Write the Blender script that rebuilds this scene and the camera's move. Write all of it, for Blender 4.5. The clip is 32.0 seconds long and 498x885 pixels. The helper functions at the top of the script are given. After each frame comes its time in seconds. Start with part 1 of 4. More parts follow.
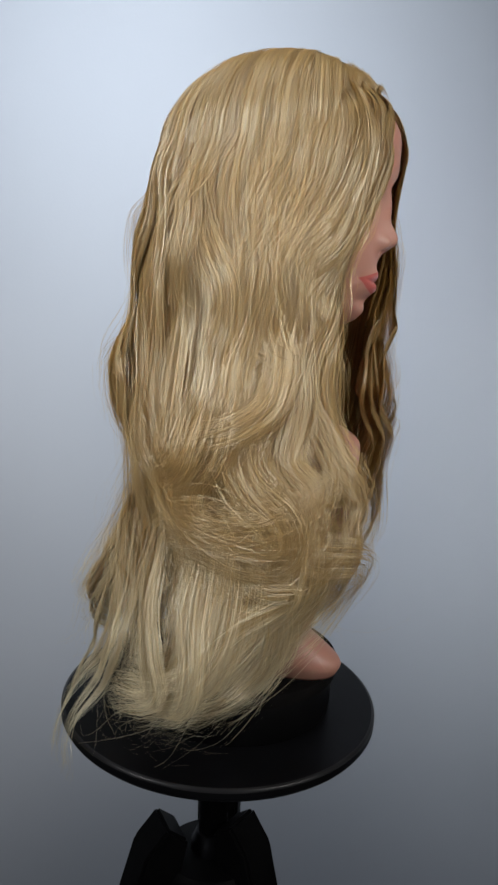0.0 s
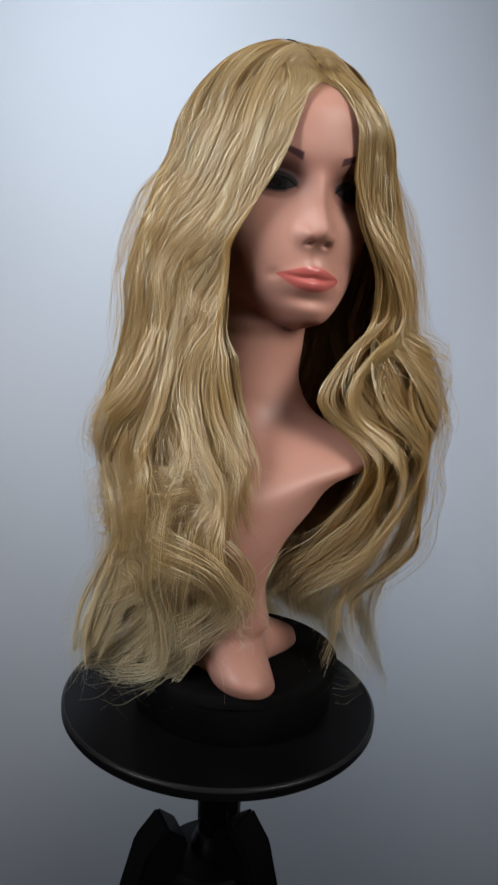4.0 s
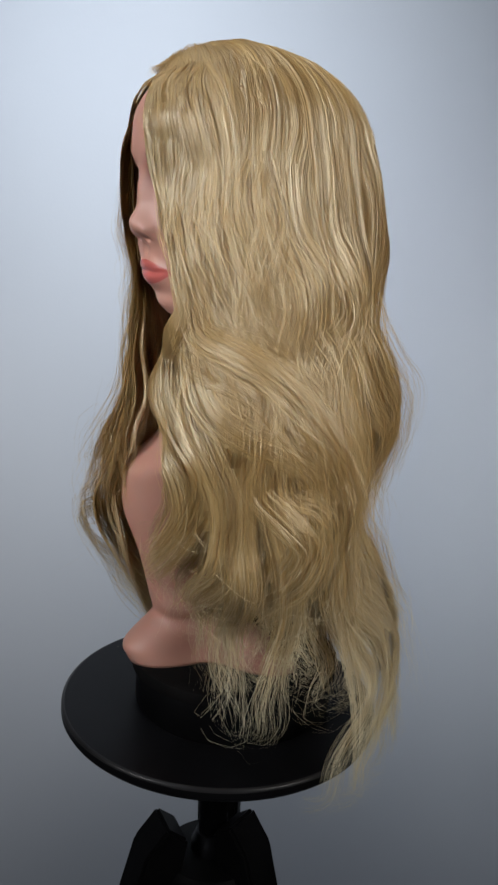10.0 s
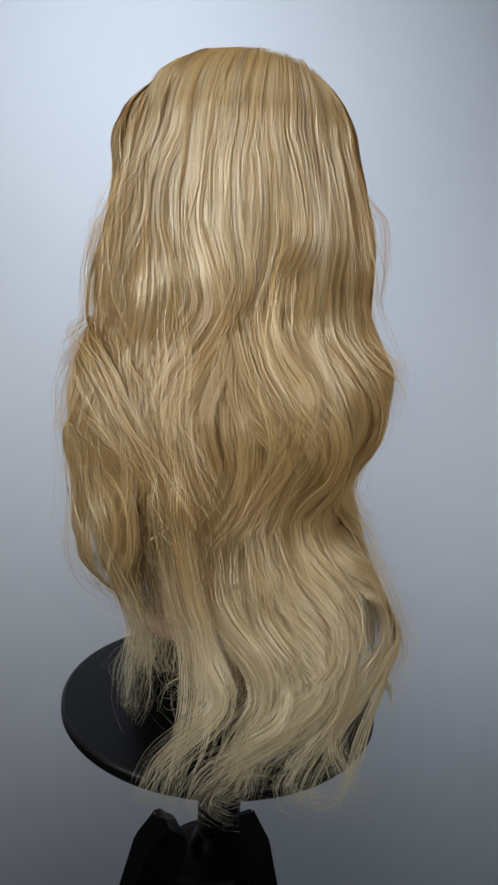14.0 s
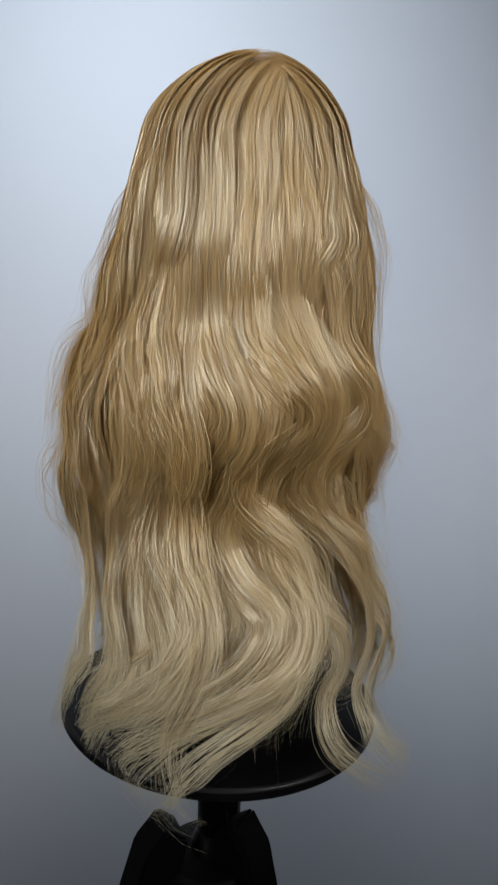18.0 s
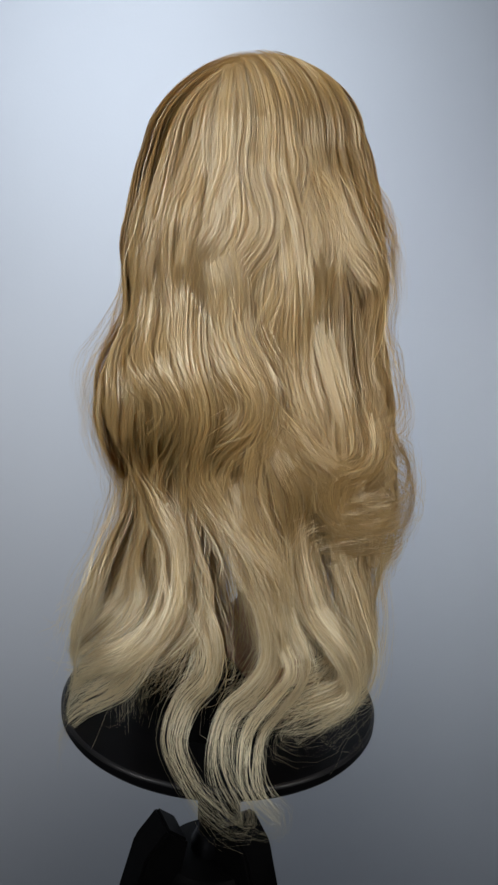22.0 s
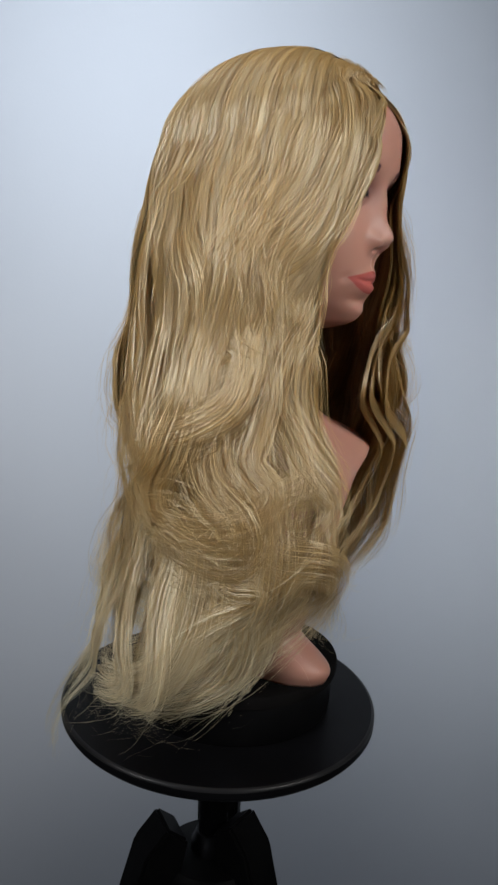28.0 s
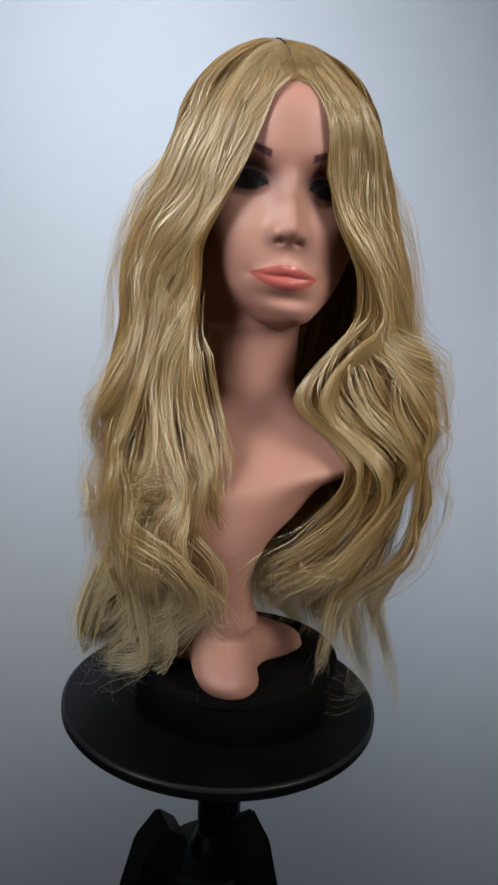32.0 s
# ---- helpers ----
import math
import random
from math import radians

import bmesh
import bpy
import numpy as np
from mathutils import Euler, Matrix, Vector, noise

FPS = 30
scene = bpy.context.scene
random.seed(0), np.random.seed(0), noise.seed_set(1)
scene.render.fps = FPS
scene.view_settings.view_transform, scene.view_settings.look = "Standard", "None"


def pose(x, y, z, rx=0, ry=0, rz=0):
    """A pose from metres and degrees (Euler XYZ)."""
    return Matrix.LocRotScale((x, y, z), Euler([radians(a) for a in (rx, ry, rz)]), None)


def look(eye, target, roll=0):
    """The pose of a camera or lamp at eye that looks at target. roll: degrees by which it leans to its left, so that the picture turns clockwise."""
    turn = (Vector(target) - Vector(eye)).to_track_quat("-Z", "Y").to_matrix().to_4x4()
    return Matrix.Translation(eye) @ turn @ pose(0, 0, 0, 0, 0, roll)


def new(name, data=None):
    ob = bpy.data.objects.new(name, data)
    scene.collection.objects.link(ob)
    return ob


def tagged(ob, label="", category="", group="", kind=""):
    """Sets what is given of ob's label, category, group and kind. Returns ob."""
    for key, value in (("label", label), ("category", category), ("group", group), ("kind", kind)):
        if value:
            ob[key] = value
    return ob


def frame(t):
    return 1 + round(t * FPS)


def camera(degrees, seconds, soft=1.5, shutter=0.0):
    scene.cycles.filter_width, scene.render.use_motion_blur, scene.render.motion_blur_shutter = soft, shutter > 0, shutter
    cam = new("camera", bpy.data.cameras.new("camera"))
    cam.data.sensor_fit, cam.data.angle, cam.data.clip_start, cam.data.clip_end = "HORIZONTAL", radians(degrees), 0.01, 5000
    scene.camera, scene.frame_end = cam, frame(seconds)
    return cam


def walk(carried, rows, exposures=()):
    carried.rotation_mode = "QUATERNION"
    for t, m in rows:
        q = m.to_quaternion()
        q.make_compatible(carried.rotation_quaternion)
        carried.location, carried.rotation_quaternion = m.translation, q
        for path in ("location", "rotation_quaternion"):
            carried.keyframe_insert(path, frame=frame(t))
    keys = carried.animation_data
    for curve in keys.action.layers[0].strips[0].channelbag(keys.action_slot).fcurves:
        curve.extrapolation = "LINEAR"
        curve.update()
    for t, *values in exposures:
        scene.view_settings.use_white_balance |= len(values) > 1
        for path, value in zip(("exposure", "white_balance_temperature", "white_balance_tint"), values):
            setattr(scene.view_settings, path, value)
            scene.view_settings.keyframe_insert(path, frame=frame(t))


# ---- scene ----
EYE = (0.0, -0.745, 0.3947)
AIM = (0.00458, 0.98123, -0.19279)
cam = camera(33.385, 32.0, soft=2.5)
STILL = look(EYE, tuple(e + d for e, d in zip(EYE, AIM)), 2.94)
walk(cam, [(0.0, STILL), (32.0, STILL)])

# the platter turns clockwise, seen from above, at a steady rate; the face looks along -y at 0 degrees
START, RATE = 78.0, -13.2904


# ---- world and lamps ----
world = bpy.data.worlds.new("studio_air")
world.use_nodes = True
scene.world = world
world.node_tree.nodes["Background"].inputs[0].default_value = (0.72, 0.82, 1.0, 1)
world.node_tree.nodes["Background"].inputs[1].default_value = 0.025
scene.view_settings.exposure = 0.0


def softbox(name, eye, target, w, h, watts, colour, spread=180):
    data = bpy.data.lights.new(name, "AREA")
    data.shape, data.size, data.size_y = "RECTANGLE", w, h
    data.energy, data.color = watts, colour
    data.spread = radians(spread)
    ob = new(name, data)
    ob.matrix_world = look(eye, target)
    return ob


softbox("softbox_left", (-0.97, -0.87, 1.06), (0, 0, 0.45), 0.8, 0.8, 2.4, (0.97, 0.98, 1.0), 35)
softbox("softbox_right", (0.95, -0.90, 1.02), (0, 0, 0.40), 0.8, 0.8, 1.9, (1.0, 0.97, 0.93), 35)
softbox("softbox_top", (-0.34, 0.10, 1.24), (-0.08, 0.95, 0.34), 0.8, 0.5, 7.1, (0.9, 0.95, 1.0), 108)


# ---- materials ----
def material(name):
    m = bpy.data.materials.new(name)
    m.use_nodes = True
    return m, m.node_tree.nodes, m.node_tree.links, m.node_tree.nodes["Principled BSDF"]


def noise_node(nodes, links, scale, detail=4, stretch=(1, 1, 1), space="Object"):
    co = nodes.new("ShaderNodeTexCoord")
    mp = nodes.new("ShaderNodeMapping")
    mp.inputs["Scale"].default_value = stretch
    links.new(co.outputs[space], mp.inputs[0])
    n = nodes.new("ShaderNodeTexNoise")
    n.inputs["Scale"].default_value, n.inputs["Detail"].default_value = scale, detail
    links.new(mp.outputs[0], n.inputs["Vector"])
    return n


def ramp(nodes, links, source, stops):
    r = nodes.new("ShaderNodeValToRGB")
    links.new(source, r.inputs[0])
    el = r.color_ramp.elements
    while len(el) < len(stops):
        el.new(0.5)
    for e, (p, c) in zip(el, stops):
        e.position, e.color = p, (*c, 1)
    return r.outputs[0]


def bump(nodes, links, source, strength, distance, bsdf):
    b = nodes.new("ShaderNodeBump")
    b.inputs["Strength"].default_value, b.inputs["Distance"].default_value = strength, distance
    links.new(source, b.inputs["Height"])
    links.new(b.outputs[0], bsdf.inputs["Normal"])


def plain_material(name, dark, light, rough, scale=8.0, grain=300.0, relief=0.0004, metal=0.0, spec=0.5):
    m, nodes, links, bsdf = material(name)
    big = noise_node(nodes, links, scale)
    links.new(ramp(nodes, links, big.outputs[0], [(0.3, dark), (0.7, light)]), bsdf.inputs["Base Color"])
    fine = noise_node(nodes, links, grain, 3)
    r = nodes.new("ShaderNodeMapRange")
    r.inputs["To Min"].default_value, r.inputs["To Max"].default_value = rough - 0.06, rough + 0.06
    links.new(fine.outputs[0], r.inputs[0])
    links.new(r.outputs[0], bsdf.inputs["Roughness"])
    bsdf.inputs["Metallic"].default_value = metal
    bsdf.inputs["Specular IOR Level"].default_value = spec
    bump(nodes, links, fine.outputs[0], 0.3, relief, bsdf)
    return m


WALL = plain_material("grey_backdrop_paint", (0.56, 0.60, 0.67), (0.59, 0.63, 0.70), 0.75, 2.0, 180, 0.0005, spec=0.2)
ROOM = plain_material("room_paint", (0.36, 0.365, 0.375), (0.40, 0.405, 0.415), 0.8, 2.0, 150, 0.0005, spec=0.2)
FLOOR = plain_material("grey_floor", (0.12, 0.12, 0.13), (0.17, 0.17, 0.18), 0.5, 3.0, 120)
BLACK = plain_material("satin_black_plate", (0.003, 0.003, 0.0035), (0.005, 0.005, 0.006), 0.40, 14, 900, 0.00005, spec=0.07)
# lighter and shinier black: the rim's highlight is partly put into the colour
EDGE = plain_material("black_edge_highlight", (0.010, 0.010, 0.011), (0.018, 0.018, 0.019), 0.32, 30, 500, 0.00005, spec=0.25)
PLASTIC = plain_material("black_plastic", (0.0018, 0.0018, 0.002), (0.0035, 0.0035, 0.004), 0.5, 20, 700, 0.0001, spec=0.05)
FELT = plain_material("black_felt", (0.003, 0.003, 0.003), (0.006, 0.0055, 0.0055), 0.9, 40, 1200, 0.0003, spec=0.05)
METAL = plain_material("dark_metal", (0.012, 0.012, 0.014), (0.02, 0.02, 0.022), 0.35, 30, 600, 0.00005, metal=0.8)


def hair_material(name, root, middle, tip):
    m, nodes, links, bsdf = material(name)
    along = nodes.new("ShaderNodeAttribute")
    along.attribute_name = "along"
    tone = nodes.new("ShaderNodeAttribute")
    tone.attribute_name = "tone"
    base = ramp(nodes, links, along.outputs["Fac"], [(0.0, root), (0.40, middle), (0.62, middle), (0.90, tip)])
    shade = ramp(nodes, links, tone.outputs["Fac"], [(0.0, (0.52, 0.42, 0.30)), (0.5, (0.98, 0.96, 0.92)), (1.0, (1.25, 1.25, 1.22))])
    mul = nodes.new("ShaderNodeMix")
    mul.data_type, mul.blend_type = "RGBA", "MULTIPLY"
    mul.inputs[0].default_value = 1.0
    links.new(base, mul.inputs["A"])
    links.new(shade, mul.inputs["B"])
    links.new(mul.outputs["Result"], bsdf.inputs["Base Color"])
    bsdf.inputs["Roughness"].default_value = 0.5
    bsdf.inputs["Specular IOR Level"].default_value = 0.4
    through_light = nodes.new("ShaderNodeBsdfTranslucent")
    deep = nodes.new("ShaderNodeMix")
    deep.data_type, deep.blend_type = "RGBA", "MULTIPLY"
    deep.inputs[0].default_value = 1.0
    deep.inputs["B"].default_value = (1.0, 0.84, 0.58, 1)
    links.new(mul.outputs["Result"], deep.inputs["A"])
    links.new(deep.outputs["Result"], through_light.inputs[0])
    mix = nodes.new("ShaderNodeMixShader")
    mix.inputs[0].default_value = 0.45
    links.new(bsdf.outputs[0], mix.inputs[1])
    links.new(through_light.outputs[0], mix.inputs[2])
    sheen = nodes.new("ShaderNodeBsdfGlossy")
    sheen.inputs["Color"].default_value = (1.0, 0.95, 0.76, 1)
    sheen.inputs["Roughness"].default_value = 0.45
    coat = nodes.new("ShaderNodeMixShader")
    coat.inputs[0].default_value = 0.13
    links.new(mix.outputs[0], coat.inputs[1])
    links.new(sheen.outputs[0], coat.inputs[2])
    links.new(coat.outputs[0], nodes["Material Output"].inputs[0])
    return m


HAIR = hair_material("blonde_fibre", (0.435, 0.298, 0.112), (0.50, 0.357, 0.146), (0.80, 0.775, 0.61))


SEAM = plain_material("dark_brown_lace", (0.030, 0.022, 0.014), (0.055, 0.040, 0.026), 0.7, 60, 900, 0.0001, spec=0.2)


def skin_material():
    m, nodes, links, bsdf = material("painted_skin_plastic")
    n = noise_node(nodes, links, 9, 5)
    colour = ramp(nodes, links, n.outputs[0], [(0.3, (0.41, 0.208, 0.160)), (0.7, (0.445, 0.228, 0.176))])
    for key, paint in (("shadow", (0.085, 0.032, 0.030)), ("brow", (0.085, 0.036, 0.042)), ("lips", (0.42, 0.105, 0.092)),
                       ("lid", (0.22, 0.20, 0.20)), ("white", (0.030, 0.029, 0.030)), ("iris", (0.008, 0.007, 0.008)), ("ring", (0.016, 0.016, 0.018)), ("lash", (0.010, 0.009, 0.009))):
        at = nodes.new("ShaderNodeAttribute")
        at.attribute_name = key
        mix = nodes.new("ShaderNodeMix")
        mix.data_type = "RGBA"
        links.new(at.outputs["Fac"], mix.inputs[0])
        links.new(colour, mix.inputs["A"])
        mix.inputs["B"].default_value = (*paint, 1)
        colour = mix.outputs["Result"]
    links.new(colour, bsdf.inputs["Base Color"])
    gl = nodes.new("ShaderNodeAttribute")
    gl.attribute_name = "gloss"
    r = nodes.new("ShaderNodeMapRange")
    r.inputs["To Min"].default_value, r.inputs["To Max"].default_value = 0.46, 0.10
    links.new(gl.outputs["Fac"], r.inputs[0])
    links.new(r.outputs[0], bsdf.inputs["Roughness"])
    bsdf.inputs["Subsurface Weight"].default_value = 0.08
    bsdf.inputs["Subsurface Scale"].default_value = 0.004
    bsdf.inputs["Specular IOR Level"].default_value = 0.4
    fine = noise_node(nodes, links, 700, 3)
    bump(nodes, links, fine.outputs[0], 0.12, 0.0002, bsdf)
    return m


SKIN = skin_material()


# ---- helpers for building ----
def mesh_of(name, bm, mat):
    me = bpy.data.meshes.new(name)
    bm.to_mesh(me)
    bm.free()
    me.materials.append(mat)
    return me


def part(name, bm, mat, parent, label="", smooth=40):
    ob = new(name, mesh_of(name, bm, mat))
    ob.parent = parent
    if smooth:
        ob.data.polygons.foreach_set("use_smooth", [True] * len(ob.data.polygons))
        ob.data.set_sharp_from_angle(angle=radians(smooth))
    return tagged(ob, label)


def thing(name, label, category, m=None, kind="", group=""):
    ob = new(name)
    ob.empty_display_size = 0.05
    if m is not None:
        ob.matrix_world = m
    return tagged(ob, label, category, group, kind)


def lathe(profile, steps=96, closed=True):
    """A turned body from (radius, height) pairs, from the bottom to the top."""
    bm = bmesh.new()
    rings = []
    for r, z in profile:
        rings.append([bm.verts.new((r * math.cos(2 * math.pi * i / steps), r * math.sin(2 * math.pi * i / steps), z)) for i in range(steps)])
    for a, b in zip(rings, rings[1:]):
        for i in range(steps):
            bm.faces.new((a[i], a[(i + 1) % steps], b[(i + 1) % steps], b[i]))
    if closed:
        bm.faces.new(rings[0][::-1])
        bm.faces.new(rings[-1])
    return bm


def box(lo, hi, bevel=0.0, m=None):
    bm = bmesh.new()
    bmesh.ops.create_cube(bm, size=1, matrix=Matrix.Translation([(a + b) / 2 for a, b in zip(lo, hi)]) @ Matrix.Diagonal([b - a for a, b in zip(lo, hi)] + [1]))
    if bevel:
        bmesh.ops.bevel(bm, geom=bm.edges[:], offset=bevel, segments=3, affect="EDGES", profile=0.6)
    if m is not None:
        bmesh.ops.transform(bm, matrix=m, verts=bm.verts)
    return bm


def prism(outline, lo, hi, bevel=0.0, m=None):
    """A solid from an outline of (x, z) pairs, from lo to hi in y."""
    bm = bmesh.new()
    a = [bm.verts.new((x, lo, z)) for x, z in outline]
    b = [bm.verts.new((x, hi, z)) for x, z in outline]
    n = len(outline)
    bm.faces.new(a)
    bm.faces.new(b[::-1])
    for i in range(n):
        bm.faces.new((a[(i + 1) % n], a[i], b[i], b[(i + 1) % n]))
    bmesh.ops.recalc_face_normals(bm, faces=bm.faces)
    if bevel:
        bmesh.ops.bevel(bm, geom=bm.edges[:], offset=bevel, segments=2, affect="EDGES")
    if m is not None:
        bmesh.ops.transform(bm, matrix=m, verts=bm.verts)
    return bm


def structure(name, lo, hi, mat, label, bevel=0.0):
    ob = new(name, mesh_of(name, box(lo, hi, bevel), mat))
    return tagged(ob, label, name.split("_")[0], kind="structure")


# ---- the room ----
FZ = -1.12
structure("wall_north", (-2.4, 0.95, FZ), (2.4, 1.07, 1.75), WALL, "smooth blue-grey painted backdrop wall, softly lit")
structure("wall_south", (-2.4, -2.72, FZ), (2.4, -2.6, 1.75), ROOM, "plain grey painted wall")
structure("wall_east", (2.4, -2.72, FZ), (2.52, 1.07, 1.75), ROOM, "plain grey painted wall")
structure("wall_west", (-2.52, -2.72, FZ), (-2.4, 1.07, 1.75), ROOM, "plain grey painted wall")
structure("floor", (-2.52, -2.72, FZ - 0.1), (2.52, 1.07, FZ), FLOOR, "plain dark grey floor")
structure("ceiling", (-2.52, -2.72, 1.75), (2.52, 1.07, 1.85), ROOM, "plain grey ceiling")

# ---- tripod and plate ----
CX = -0.0129
TILT = Matrix.Translation((CX, 0, 0)) @ Euler((0.0364, 0.0146, 0)).to_matrix().to_4x4()


def build_plate():
    plate = thing("tripod_plate", "round satin black tray plate on top of a tripod", "plate", TILT)
    part("disc", lathe([(0.02, -0.0125), (0.142, -0.0125), (0.1485, -0.0115), (0.150, -0.009), (0.150, -0.003)], 160), BLACK, plate, "", 30)
    part("rim", lathe([(0.150, -0.003), (0.1497, -0.0014), (0.1488, -0.0004), (0.1470, 0.0)], 160, False), EDGE, plate, "thin edge of the plate, coloured lighter for its highlight", 60)
    part("top_face", lathe([(0.1470, 0.0), (0.10, 0.0002), (0.02, 0.0002)], 160), BLACK, plate, "", 30)
    part("socket", lathe([(0.030, -0.022), (0.034, -0.020), (0.034, -0.0125)], 48), PLASTIC, plate)
    return plate


def build_tripod():
    tripod = thing("tripod", "black plastic and metal camera tripod holding a round plate", "tripod", pose(CX, 0, 0))
    part("column", lathe([(0.0145, -0.55), (0.0145, -0.128), (0.0155, -0.126), (0.0155, -0.060), (0.0165, -0.058), (0.0165, -0.020)], 48), PLASTIC, tripod)
    part("clamp_collar", lathe([(0.019, -0.190), (0.0215, -0.188), (0.0215, -0.160), (0.019, -0.157), (0.0165, -0.148)], 48), METAL, tripod, "dark glossy clamp collar")
    part("clamp_screw", prism([(0.010, -0.128), (0.020, -0.121), (0.024, -0.112), (0.012, -0.106)], -0.008, 0.008, 0.0015), PLASTIC, tripod)
    part("hub", lathe([(0.040, -0.235), (0.056, -0.225), (0.060, -0.205), (0.057, -0.186), (0.048, -0.172), (0.026, -0.168), (0.016, -0.167)], 64), PLASTIC, tripod, "rounded black hub")
    for turn, dx, dy, dz in ((204, 0, 0, 0), (325, -0.016, 0.011, 0.004), (85, 0, 0, 0)):
        m = pose(dx, dy, dz, 0, 0, turn)
        out = [(0.033, -0.140), (0.054, -0.124), (0.076, -0.150), (0.100, -0.235), (0.076, -0.250), (0.044, -0.200)]
        shoulder = part("leg_shoulder", prism(out, -0.021, 0.021, 0.003, m), PLASTIC, tripod, "faceted black leg joint")
        part("pivot_pin", lathe([(0.006, -0.0245), (0.006, 0.0245)], 20), METAL, shoulder).matrix_local = m @ pose(0.066, 0, -0.205, 90)
        leg_out = [(0.078, -0.228), (0.102, -0.232), (0.395, -1.06), (0.380, -1.066)]
        leg = part("leg", prism(leg_out, -0.013, 0.013, 0.003, m), PLASTIC, tripod)
        part("leg_lock", prism([(0.235, -0.66), (0.262, -0.65), (0.275, -0.69), (0.246, -0.70)], -0.017, 0.017, 0.003, m), METAL, leg)
        part("rubber_foot", prism([(0.376, -1.06), (0.400, -1.056), (0.412, -1.12), (0.388, -1.12)], -0.014, 0.014, 0.003, m), FELT, leg, "black rubber foot")
    return tripod


def build_turntable():
    table = thing("turntable", "low round black turntable standing on the plate", "turntable")
    part("base", lathe([(0.088, -0.004), (0.092, -0.002), (0.0935, 0.004), (0.0935, 0.030), (0.092, 0.0335)], 128), PLASTIC, table)
    platter = part("platter", lathe([(0.094, 0.0345), (0.0975, 0.0355), (0.098, 0.038), (0.098, 0.0445), (0.0972, 0.0460), (0.095, 0.0466)], 128), FELT, table, "matt black turning platter")
    return table, platter


# ---- the mannequin bust ----
def curve(z, *rows):
    """Smooth values at the heights z from rows of (height, values...)."""
    rows = sorted(rows)
    zs = np.array([r[0] for r in rows])
    v = np.array([r[1:] for r in rows], float)
    slope = np.gradient(v, zs, axis=0)
    i = np.clip(np.searchsorted(zs, z) - 1, 0, len(zs) - 2)
    h = (zs[i + 1] - zs[i])[:, None]
    t = ((z - zs[i])[:, None] / h).clip(0, 1)
    a, b = v[i], v[i + 1]
    return a * (1 + 2 * t) * (1 - t) ** 2 + b * t * t * (3 - 2 * t) + h * slope[i] * t * (1 - t) ** 2 + h * slope[i + 1] * t * t * (t - 1)


def bell(d, s):
    return np.exp(-0.5 * (d / s) ** 2)


def step(x, lo, hi):
    t = np.clip((x - lo) / (hi - lo), 0, 1)
    return t * t * (3 - 2 * t)


